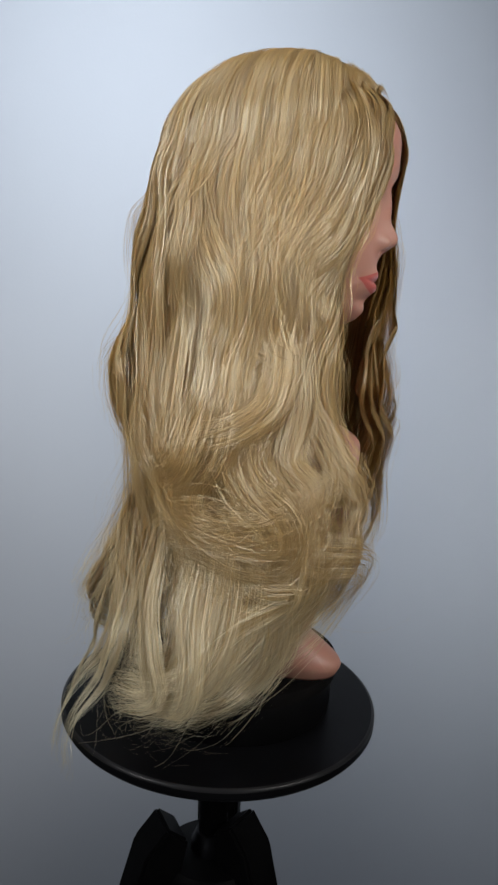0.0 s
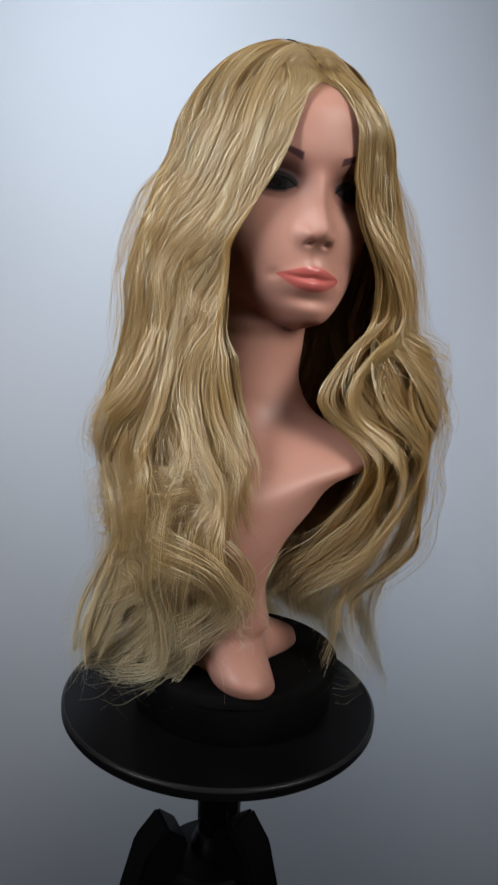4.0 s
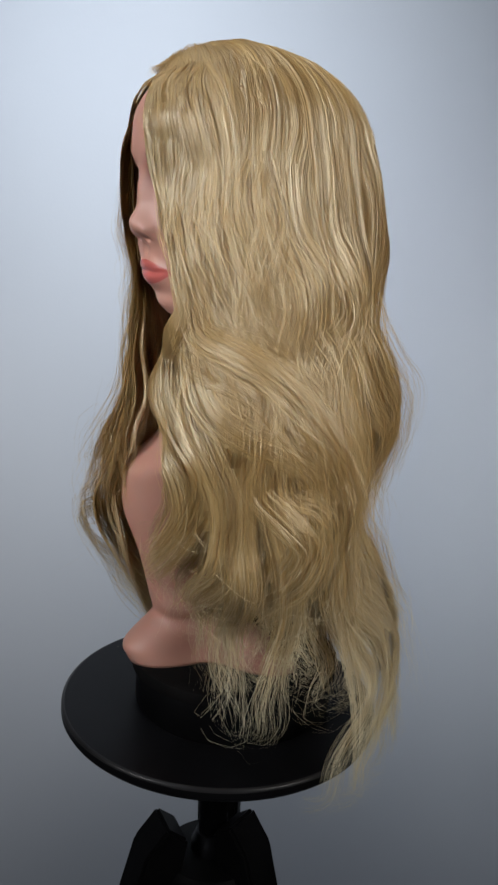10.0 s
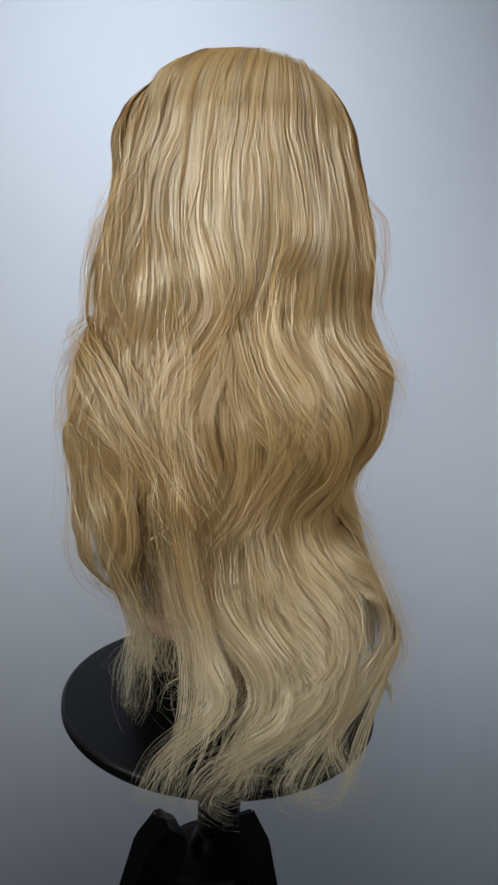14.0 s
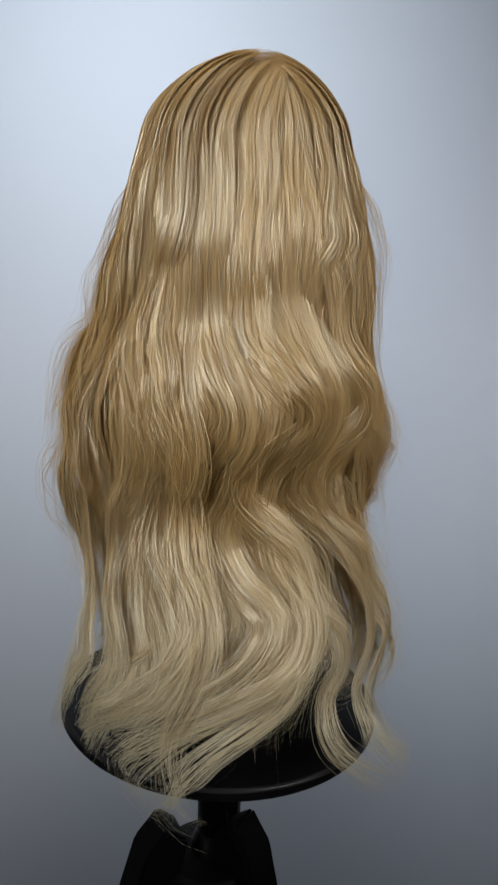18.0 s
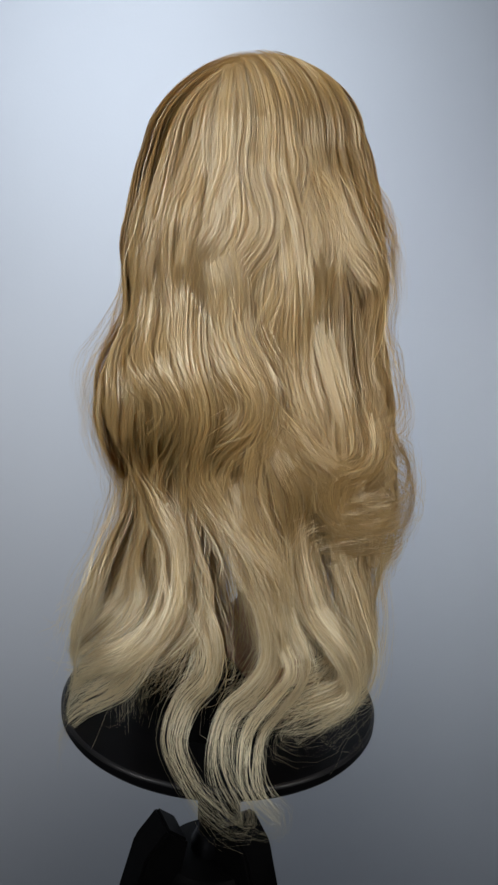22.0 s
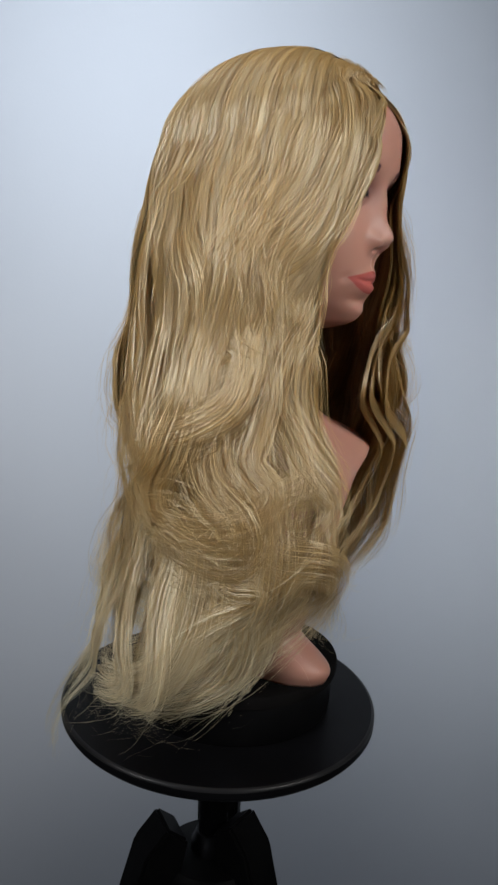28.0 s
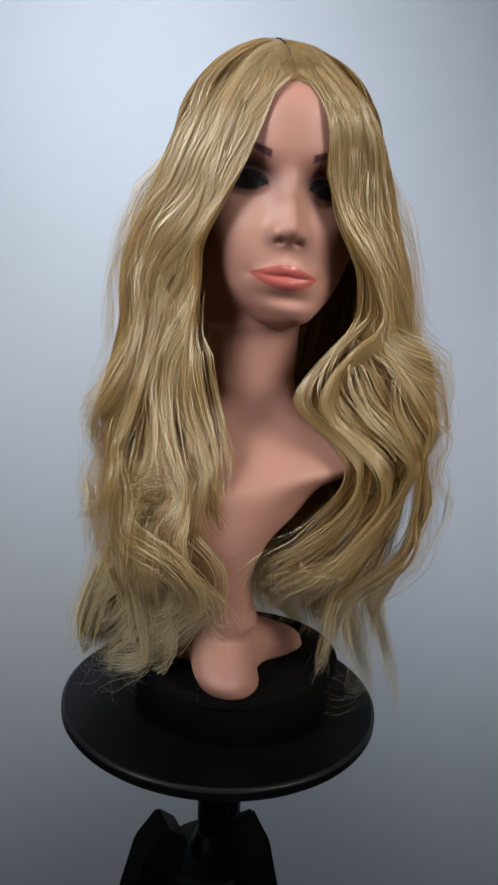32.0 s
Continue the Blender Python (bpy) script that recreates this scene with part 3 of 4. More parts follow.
    along = np.repeat(np.clip(pale * (0.96 - P[..., 2] * 1.7) + RNG.normal(0, 0.06, (count, 1)), 0, 1)[..., None], 2, 2)
    tones = np.clip(ct[near] + RNG.normal(0, 0.05, count), 0, 1)
    return V.reshape(-1, 3), F, along.reshape(-1), np.repeat(tones, n * 2)


def fibre_mesh(name, packs, parent, label="", mat=HAIR):
    V = np.concatenate([p[0] for p in packs])
    off = np.cumsum([0] + [len(p[0]) for p in packs[:-1]])
    F = np.concatenate([p[1] + o for p, o in zip(packs, off)])
    me = bpy.data.meshes.new(name)
    me.vertices.add(len(V))
    me.vertices.foreach_set("co", V.reshape(-1).astype(np.float32))
    me.loops.add(F.size)
    me.loops.foreach_set("vertex_index", F.reshape(-1).astype(np.int32))
    me.polygons.add(len(F))
    me.polygons.foreach_set("loop_start", np.arange(0, F.size, 4, dtype=np.int32))
    me.polygons.foreach_set("use_smooth", np.ones(len(F), bool))
    me.update(calc_edges=True)
    for key, k in (("along", 2), ("tone", 3)):
        at = me.attributes.new(key, "FLOAT", "POINT")
        at.data.foreach_set("value", np.concatenate([p[k] for p in packs]).astype(np.float32))
    me.materials.append(mat)
    ob = new(name, me)
    ob.parent = parent
    return tagged(ob, label)


LOCKS = []


def lock(rooted, half_width, *points):
    """A lock that lies on the hair's outside: whether it leaves the parting, its half width in millimetres, and (angle, height) pairs."""
    LOCKS.append((rooted, half_width * 0.001, points))


lock(1, 8, (-9, 0.537), (-15, 0.504), (-18, 0.477), (-25, 0.445), (-31, 0.420), (-29, 0.391), (-31, 0.366))
lock(1, 11, (-14, 0.554), (-22, 0.525), (-27, 0.489), (-36, 0.449), (-43, 0.411), (-38, 0.382))
lock(1, 11, (-29, 0.560), (-36, 0.523), (-43, 0.482), (-53, 0.445), (-63, 0.410), (-65, 0.379))
lock(1, 9, (-49, 0.562), (-46, 0.517), (-53, 0.475), (-60, 0.432), (-66, 0.401), (-63, 0.362))
lock(1, 7, (6, 0.555), (9, 0.532), (12, 0.504), (13, 0.473), (17, 0.437), (24, 0.405), (29, 0.372))
lock(1, 9, (18, 0.562), (20, 0.532), (21, 0.495), (23, 0.459), (29, 0.423), (34, 0.381), (39, 0.350), (58, 0.325), (60, 0.296), (57, 0.277))
lock(1, 10, (12, 0.554), (30, 0.512), (36, 0.471), (35, 0.431), (38, 0.391))
lock(1, 11, (19, 0.562), (39, 0.512), (44, 0.471), (45, 0.432), (50, 0.392), (57, 0.369), (64, 0.354))
lock(0, 13, (35, 0.358), (42, 0.343), (52, 0.333), (61, 0.318), (70, 0.289), (77, 0.263), (83, 0.228))
lock(1, 11, (29, 0.568), (50, 0.513), (51, 0.473), (54, 0.433), (60, 0.401), (68, 0.378))
lock(1, 11, (42, 0.572), (61, 0.516), (59, 0.474), (62, 0.434), (68, 0.402), (70, 0.370), (68, 0.334), (76, 0.297), (82, 0.262))
lock(1, 13, (64, 0.568), (78, 0.519), (71, 0.468), (75, 0.424), (79, 0.395), (79, 0.362), (84, 0.333), (85, 0.295), (89, 0.255), (95, 0.213))
lock(1, 11, (83, 0.572), (92, 0.515), (97, 0.474), (97, 0.433), (102, 0.392), (95, 0.350), (86, 0.315), (83, 0.281), (88, 0.244), (94, 0.216))
lock(1, 13, (99, 0.571), (107, 0.516), (111, 0.475), (112, 0.434), (110, 0.393), (105, 0.351), (104, 0.317), (117, 0.288), (126, 0.258), (118, 0.223), (109, 0.197))
lock(1, 13, (118, 0.568), (124, 0.519), (127, 0.477), (129, 0.428), (121, 0.386), (116, 0.343), (125, 0.305), (136, 0.271), (140, 0.238), (129, 0.212))
lock(0, 13, (132, 0.207), (137, 0.165), (147, 0.128), (144, 0.092), (132, 0.056), (126, 0.026))
lock(0, 14, (123, 0.176), (129, 0.138), (138, 0.103), (129, 0.074), (115, 0.045), (114, 0.003))
lock(1, 11, (114, 0.568), (126, 0.516), (132, 0.474), (133, 0.433), (133, 0.391), (132, 0.349), (138, 0.308), (143, 0.274), (142, 0.243), (132, 0.208), (137, 0.174), (148, 0.140), (143, 0.099), (127, 0.057), (115, 0.019))
lock(1, 11, (128, 0.568), (138, 0.517), (143, 0.475), (145, 0.434), (144, 0.392), (147, 0.351), (156, 0.318), (163, 0.284), (156, 0.253), (146, 0.225), (149, 0.184), (160, 0.148), (164, 0.113))
lock(1, 11, (149, 0.570), (153, 0.520), (156, 0.477), (157, 0.435), (157, 0.394), (160, 0.352), (173, 0.319), (183, 0.291), (171, 0.265))
lock(1, 11, (101, 0.566), (113, 0.517), (119, 0.474), (122, 0.432), (119, 0.390), (118, 0.347), (128, 0.306), (135, 0.273), (132, 0.241))
lock(1, 10, (169, 0.572), (172, 0.523), (174, 0.480), (170, 0.437), (172, 0.395), (178, 0.361), (188, 0.322))
lock(0, 13, (139, 0.183), (148, 0.144), (152, 0.110), (149, 0.070), (143, 0.029), (148, -0.012))
lock(1, 11, (172, 0.567), (183, 0.520), (180, 0.476), (180, 0.434), (179, 0.392))
lock(1, 11, (147, 0.566), (159, 0.520), (163, 0.476), (161, 0.433), (162, 0.390))
lock(1, 11, (-172, 0.567), (-160, 0.521), (-158, 0.478), (-163, 0.435), (-155, 0.394), (-152, 0.352), (-141, 0.308), (-143, 0.272), (-152, 0.245), (-141, 0.204))
lock(1, 11, (-150, 0.568), (-147, 0.519), (-148, 0.475), (-141, 0.434), (-152, 0.399), (-157, 0.365), (-151, 0.331), (-138, 0.298), (-125, 0.274))
lock(1, 11, (-131, 0.566), (-126, 0.521), (-123, 0.478), (-131, 0.435), (-130, 0.393), (-135, 0.350), (-132, 0.308), (-119, 0.271), (-107, 0.258))
lock(1, 11, (-110, 0.569), (-104, 0.525), (-107, 0.480), (-115, 0.436), (-109, 0.395))
lock(1, 11, (-169, 0.562), (-171, 0.521), (-164, 0.476), (-159, 0.433), (-168, 0.402), (-168, 0.363), (-155, 0.326), (-145, 0.297), (-159, 0.263), (-167, 0.237), (-155, 0.204), (-140, 0.171), (-134, 0.134), (-142, 0.100))
lock(1, 11, (-98, 0.569), (-112, 0.521), (-117, 0.476), (-111, 0.434), (-114, 0.391))
lock(1, 11, (-77, 0.571), (-84, 0.523), (-96, 0.478), (-93, 0.435), (-88, 0.402))
lock(1, 11, (-57, 0.570), (-64, 0.524), (-73, 0.480), (-68, 0.442), (-79, 0.403), (-81, 0.361))
lock(1, 11, (-34, 0.571), (-51, 0.526), (-62, 0.481), (-71, 0.437), (-67, 0.396))
lock(1, 11, (-123, 0.564), (-138, 0.521), (-138, 0.476), (-130, 0.433), (-127, 0.390), (-126, 0.347), (-123, 0.304), (-116, 0.263), (-110, 0.243))
lock(1, 11, (0, 0.548), (-30, 0.496), (-40, 0.458), (-53, 0.427), (-66, 0.405), (-67, 0.376))
lock(1, 11, (-7, 0.559), (-41, 0.507), (-49, 0.464), (-56, 0.443), (-66, 0.417), (-70, 0.388))
lock(1, 11, (-13, 0.567), (-50, 0.515), (-58, 0.472), (-62, 0.442), (-73, 0.413), (-78, 0.371))
lock(1, 11, (-28, 0.570), (-67, 0.520), (-71, 0.476), (-76, 0.437), (-72, 0.400))
lock(1, 8, (8, 0.541), (14, 0.511), (16, 0.483), (21, 0.452), (27, 0.421), (31, 0.390), (35, 0.362))
lock(1, 9, (10, 0.550), (20, 0.515), (23, 0.484), (24, 0.456), (30, 0.426), (36, 0.394), (40, 0.367))
lock(1, 10, (14, 0.559), (27, 0.521), (31, 0.489), (30, 0.453), (36, 0.418), (43, 0.387), (51, 0.359), (59, 0.347))
lock(1, 10, (22, 0.567), (36, 0.527), (40, 0.491), (37, 0.455), (43, 0.419), (49, 0.384), (52, 0.355))
lock(1, 10, (37, 0.567), (53, 0.533), (54, 0.495), (51, 0.457), (55, 0.421), (59, 0.384))
lock(1, 11, (31, 0.577), (52, 0.523), (54, 0.480), (59, 0.439), (56, 0.402), (56, 0.369), (63, 0.342))
lock(1, 11, (55, 0.575), (65, 0.523), (64, 0.477), (67, 0.432), (76, 0.396), (77, 0.360), (73, 0.323), (79, 0.287))
lock(1, 13, (76, 0.575), (80, 0.524), (82, 0.479), (83, 0.434), (90, 0.402), (93, 0.365), (81, 0.327), (80, 0.295), (86, 0.258), (88, 0.229))
lock(1, 13, (96, 0.570), (99, 0.523), (96, 0.480), (98, 0.440), (101, 0.403), (104, 0.361), (110, 0.322), (117, 0.292), (116, 0.252), (109, 0.209))
lock(0, 14, (43, 0.346), (53, 0.332), (64, 0.310), (71, 0.282), (80, 0.250), (87, 0.217))
lock(1, 8, (-2, 0.535), (-16, 0.500), (-22, 0.466), (-27, 0.433), (-35, 0.403), (-33, 0.377))
lock(1, 10, (-7, 0.545), (-27, 0.506), (-36, 0.468), (-46, 0.439), (-58, 0.409), (-55, 0.380), (-46, 0.368))
lock(1, 10, (-16, 0.552), (-40, 0.509), (-49, 0.471), (-55, 0.438), (-65, 0.412), (-65, 0.379))
lock(1, 10, (-23, 0.562), (-52, 0.517), (-58, 0.475), (-59, 0.446), (-70, 0.416), (-70, 0.382))
lock(1, 10, (-41, 0.566), (-70, 0.520), (-74, 0.476), (-74, 0.433), (-75, 0.395))
lock(0, 14, (158, 0.232), (151, 0.190), (161, 0.157), (174, 0.131), (162, 0.087), (121, 0.018))
lock(0, 10, (176, 0.065), (152, 0.016), (143, -0.031), (149, -0.058), (175, -0.037))
lock(0, 15, (121, 0.353), (130, 0.317), (129, 0.281), (122, 0.241), (116, 0.206), (108, 0.186))
lock(0, 14, (102, 0.310), (106, 0.276), (106, 0.238), (100, 0.209), (94, 0.193))
lock(0, 11, (87, 0.331), (82, 0.303), (83, 0.270), (86, 0.241), (90, 0.216))
lock(0, 11, (45, 0.330), (58, 0.313), (68, 0.286), (77, 0.258), (83, 0.229), (88, 0.208))
lock(0, 13, (102, 0.139), (116, 0.103), (119, 0.070), (113, 0.042), (108, 0.008), (103, -0.015))
lock(0, 13, (118, 0.162), (137, 0.122), (142, 0.084), (133, 0.052), (116, 0.026), (113, -0.004))
lock(0, 10, (128, 0.117), (138, 0.082), (131, 0.059), (120, 0.041))
lock(1, 9, (-18, 0.510), (-30, 0.475), (-40, 0.434), (-50, 0.404), (-60, 0.378), (-65, 0.348), (-67, 0.321), (-71, 0.299), (-85, 0.277), (-111, 0.257))
lock(1, 9, (-12, 0.505), (-20, 0.472), (-29, 0.435), (-35, 0.406), (-34, 0.380), (-38, 0.355), (-44, 0.333), (-46, 0.311), (-41, 0.290), (-32, 0.269), (-24, 0.243), (-23, 0.221))
lock(0, 10, (-35, 0.393), (-41, 0.367), (-49, 0.341), (-51, 0.315), (-49, 0.290), (-44, 0.265), (-38, 0.245), (-33, 0.223), (-39, 0.202))
lock(0, 9, (-59, 0.331), (-59, 0.305), (-61, 0.284), (-63, 0.258), (-57, 0.239), (-62, 0.211))
lock(0, 9, (-72, 0.158), (-59, 0.160), (-63, 0.143), (-78, 0.120), (-93, 0.088), (-108, 0.046))
lock(0, 9, (-55, 0.156), (-57, 0.125), (-71, 0.088), (-87, 0.057), (-105, 0.041))
lock(0, 9, (-44, 0.188), (-47, 0.153), (-53, 0.120), (-69, 0.081))
lock(1, 9, (-17, 0.555), (-25, 0.518), (-31, 0.481), (-37, 0.440), (-51, 0.410), (-71, 0.382), (-72, 0.348), (-62, 0.331), (-77, 0.298), (-79, 0.277))
lock(1, 9, (-7, 0.543), (-16, 0.504), (-21, 0.468), (-27, 0.436), (-34, 0.415), (-46, 0.384), (-47, 0.361), (-52, 0.338), (-53, 0.305), (-47, 0.279), (-45, 0.252), (-49, 0.223))
lock(0, 10, (-34, 0.372), (-41, 0.349), (-43, 0.321), (-41, 0.290), (-34, 0.265), (-23, 0.250), (-14, 0.234))
lock(0, 9, (-33, 0.355), (-32, 0.323), (-27, 0.293), (-20, 0.268), (-13, 0.247))
lock(0, 8, (-70, 0.260), (-73, 0.234), (-52, 0.226), (-36, 0.233), (-25, 0.223))
lock(0, 9, (-60, 0.212), (-56, 0.184), (-40, 0.179), (-32, 0.163), (-32, 0.132), (-62, 0.087), (-96, 0.048))
lock(0, 9, (-33, 0.220), (-35, 0.192), (-32, 0.163), (-24, 0.135), (-22, 0.112))
lock(0, 8, (-46, 0.176), (-62, 0.133), (-90, 0.075), (-94, 0.049))
lock(1, 8, (1, 0.544), (9, 0.520), (13, 0.493), (16, 0.462), (22, 0.427), (29, 0.400), (33, 0.375), (31, 0.354), (24, 0.337), (19, 0.315), (21, 0.289), (29, 0.268), (36, 0.246), (38, 0.215), (31, 0.188), (20, 0.163), (7, 0.143))
lock(1, 9, (7, 0.542), (20, 0.510), (24, 0.475), (30, 0.436), (35, 0.404), (35, 0.371), (40, 0.347), (51, 0.334), (69, 0.313), (72, 0.283))
lock(1, 10, (18, 0.553), (34, 0.527), (40, 0.495), (44, 0.463), (49, 0.431), (54, 0.398), (55, 0.368), (56, 0.346))
lock(0, 10, (26, 0.329), (29, 0.304), (36, 0.282), (44, 0.255), (43, 0.224), (36, 0.193), (27, 0.169), (13, 0.146))
lock(0, 11, (42, 0.330), (40, 0.304), (46, 0.273), (51, 0.240), (52, 0.208), (50, 0.177), (42, 0.150), (34, 0.124))
lock(0, 5, (73, 0.278), (75, 0.244), (75, 0.211), (70, 0.187), (67, 0.160), (68, 0.142))
lock(0, 10, (55, 0.243), (55, 0.208), (57, 0.169), (56, 0.143), (53, 0.113), (54, 0.075), (57, 0.034))
lock(1, 10, (-19, 0.537), (-31, 0.492), (-38, 0.458), (-54, 0.423), (-67, 0.397), (-68, 0.367), (-65, 0.334), (-70, 0.300), (-85, 0.276), (-106, 0.262))
lock(1, 9, (-17, 0.529), (-24, 0.489), (-33, 0.446), (-44, 0.407), (-53, 0.377), (-59, 0.343), (-60, 0.313), (-56, 0.284), (-44, 0.246), (-31, 0.225))
lock(0, 9, (-38, 0.395), (-40, 0.361), (-47, 0.330), (-52, 0.301), (-47, 0.271), (-37, 0.240), (-28, 0.214))
lock(1, 11, (-59, 0.562), (-77, 0.521), (-82, 0.476), (-80, 0.433), (-78, 0.400), (-81, 0.366), (-85, 0.331), (-85, 0.305), (-93, 0.287))
lock(1, 11, (-101, 0.554), (-116, 0.510), (-110, 0.464), (-98, 0.424), (-88, 0.390), (-88, 0.356), (-92, 0.325), (-87, 0.296))
lock(0, 10, (-107, 0.255), (-106, 0.223), (-98, 0.200), (-82, 0.194), (-66, 0.200))
lock(0, 10, (-90, 0.262), (-98, 0.232), (-96, 0.206), (-80, 0.204), (-63, 0.217), (-48, 0.234))
lock(0, 11, (-82, 0.150), (-84, 0.117), (-90, 0.084), (-103, 0.067), (-136, 0.044))
lock(0, 11, (-65, 0.151), (-62, 0.113), (-68, 0.066), (-87, 0.048), (-106, 0.037))
lock(0, 11, (-78, 0.147), (-80, 0.113), (-89, 0.073), (-106, 0.043))
lock(0, 10, (-54, 0.156), (-56, 0.119), (-63, 0.069), (-78, 0.051))
lock(0, 9, (39, 0.337), (45, 0.304), (54, 0.286), (65, 0.272), (75, 0.249))
lock(0, 10, (60, 0.271), (59, 0.245), (65, 0.227), (71, 0.204), (68, 0.176), (66, 0.147), (70, 0.118), (77, 0.094))
lock(0, 8, (66, 0.239), (74, 0.229), (76, 0.196), (72, 0.168), (63, 0.146), (54, 0.119))
lock(0, 9, (74, 0.241), (72, 0.216), (66, 0.185), (65, 0.151), (69, 0.122), (75, 0.113))
lock(0, 11, (89, 0.145), (98, 0.106), (105, 0.073), (98, 0.047), (89, 0.018), (85, -0.011))
lock(0, 11, (114, 0.122), (127, 0.083), (125, 0.054), (113, 0.032), (101, 0.005), (97, -0.021))
lock(0, 10, (-140, 0.282), (-153, 0.266), (-170, 0.245), (-172, 0.226), (-159, 0.206), (-147, 0.190), (-135, 0.167), (-130, 0.139), (-130, 0.108))
lock(0, 9, (-136, 0.278), (-146, 0.259), (-155, 0.235), (-152, 0.208), (-140, 0.182), (-132, 0.149))
lock(1, 11, (161, 0.361), (170, 0.309), (164, 0.270), (159, 0.229), (170, 0.205), (184, 0.182), (188, 0.145), (184, 0.108), (169, 0.077), (134, 0.026))
lock(0, 11, (-177, 0.275), (-191, 0.239), (-193, 0.194), (-179, 0.161), (-171, 0.127), (-181, 0.092), (-204, 0.053), (-228, -0.010), (-216, -0.034))
lock(0, 10, (-167, 0.142), (-156, 0.112), (-155, 0.082), (-163, 0.055), (-164, 0.024), (-155, -0.004), (-146, -0.037))
lock(0, 9, (-142, 0.171), (-134, 0.134), (-132, 0.099), (-138, 0.073), (-147, 0.051), (-148, 0.021), (-141, -0.013))
lock(0, 9, (-128, 0.126), (-124, 0.091), (-131, 0.061), (-138, 0.036), (-139, 0.003), (-131, -0.028))
lock(0, 9, (179, 0.170), (188, 0.136), (182, 0.103), (166, 0.074), (126, 0.003), (133, -0.021))
lock(1, 11, (-161, 0.425), (-157, 0.383), (-148, 0.333), (-134, 0.291), (-119, 0.257), (-110, 0.243))
lock(0, 10, (-78, 0.248), (-66, 0.217), (-68, 0.186), (-97, 0.187), (-114, 0.187), (-118, 0.163), (-108, 0.137), (-85, 0.140))
lock(0, 10, (-100, 0.255), (-110, 0.239), (-105, 0.214), (-87, 0.213))
lock(0, 10, (-115, 0.134), (-107, 0.100), (-103, 0.062), (-117, 0.048), (-129, 0.035))
lock(0, 10, (-94, 0.126), (-92, 0.084), (-97, 0.051), (-114, 0.052))
lock(0, 11, (64, 0.235), (68, 0.190), (72, 0.140), (71, 0.095), (67, 0.055), (68, 0.030))
lock(0, 12, (86, 0.215), (90, 0.160), (96, 0.110), (98, 0.062), (95, 0.018), (93, -0.012))


def crown(a, first, deep=0.0):
    """Root and the way over the top of the head to the first point: straight beside the face, a round arc further back."""
    root = parting(a)
    front = float(np.interp(abs((a + 180) % 360 - 180), [15, 45], [1, 0]))
    bend = float(np.interp(abs((a + 180) % 360 - 180), [80, 140], [1.12, 1.28]))
    out = []
    for turn in (0, 14, 30, 46, 62, 76):
        k, h = math.sin(radians(turn)) ** bend, math.cos(radians(turn)) ** bend
        arc = root + (first - root) * np.array([k, k, 1 - h])
        line = root + (first - root) * (turn / 90) + np.array([0, 0, 0.007 * math.sin(math.pi * turn / 90)])
        out.append(line * front + arc * (1 - front) - np.array([0, 0, deep * min(1, 0.3 + turn / 20)]))
    return out


def start_height(a):
    """Where hair at an angle from the face turns down from the top of the head."""
    return float(np.interp(abs((a + 180) % 360 - 180), [25, 60], [0.552, 0.502]))


def lock_guide(rooted, points, n, q=0.975, tuck=0.4):
    a = np.array([p[0] for p in points], float)
    z = np.array([p[1] for p in points], float)
    low = np.nonzero(z < -0.016)[0]
    if len(low):
        a, z = a[:low[0] + 1], np.maximum(z[:low[0] + 1], -0.020)
    if z[-1] > 0.12:
        a = np.append(a, a[-1] + 0.6 * (a[-1] - a[-2]))
        z = np.append(z, z[-1] - 0.035)
        deep = np.where(np.arange(len(a)) == len(a) - 1, 0.018, 0.0)
    else:
        # the ends curl up
        turn = 1 if RNG.random() < 0.5 else -1
        a = np.append(a, a[-1] + turn * np.array([2.5, 6.0, 8.5]))
        z = np.append(z, z[-1] + np.array([-0.005, -0.007, -0.004]))
        deep = np.append(np.zeros(len(a) - 3), [0.002, 0.006, 0.010])
    hangs = z[-3] < -0.004
    if not hangs:
        z = np.maximum(z, 0.008)
    P = place(a, z, q(z) if callable(q) else q, deep)
    if hangs:
        r = np.hypot(P[:, 0], P[:, 1])
        k = np.maximum(np.interp(z, [-0.05, 0.0, 0.03, 0.07], [0.164, 0.161, 0.152, 0.05]) / r, 1)
        P[:, 0] *= k
        P[:, 1] *= k
    P = list(P)
    if rooted:
        top = start_height(a[0])
        low = int(np.argmax(z < top - 0.006))
        turn = np.interp(-top, -z, a) if z[0] > top else a[0]
        a, z = np.append(turn, a[low:]), np.append(top, z[low:])
        P = [place(turn, top, q)] + P[low:]
        P = crown(a[0], P[0]) + P
    else:
        q = q(z[0]) if callable(q) else q
        P[0] = place(a[0], z[0], q, 0.006 * tuck)
        rise = 0.3 if abs((a[0] + 180) % 360 - 180) < 48 else 1.0
        P = [place(a[0] - 0.5 * (a[1] - a[0]), z[0] + 0.085 * rise, q, 0.026 * rise * tuck), place(a[0] - 0.3 * (a[1] - a[0]), z[0] + 0.040 * rise, q, 0.016 * rise * tuck)] + P
    G = spline(P, n)
    return billow(swayed(G, 0.55), 0.85)


def swayed(G, much):
    """A lock that swings to a side also swings out, as curled hair does."""
    n = len(G)
    a2 = np.unwrap(np.arctan2(G[:, 0], -G[:, 1]))
    pad = n // 4
    calm = np.convolve(np.pad(a2, pad, mode="edge"), np.ones(2 * pad + 1) / (2 * pad + 1), "valid")
    sway = np.clip(much * (a2 - calm) * np.hypot(G[:, 0], G[:, 1]), -0.009, 0.007) * step(0.47 - G[:, 2], 0, 0.1)
    out = G * np.array([1, 1, 0])
    return G + out / (np.linalg.norm(out, axis=1)[:, None] + 1e-6) * sway[:, None]


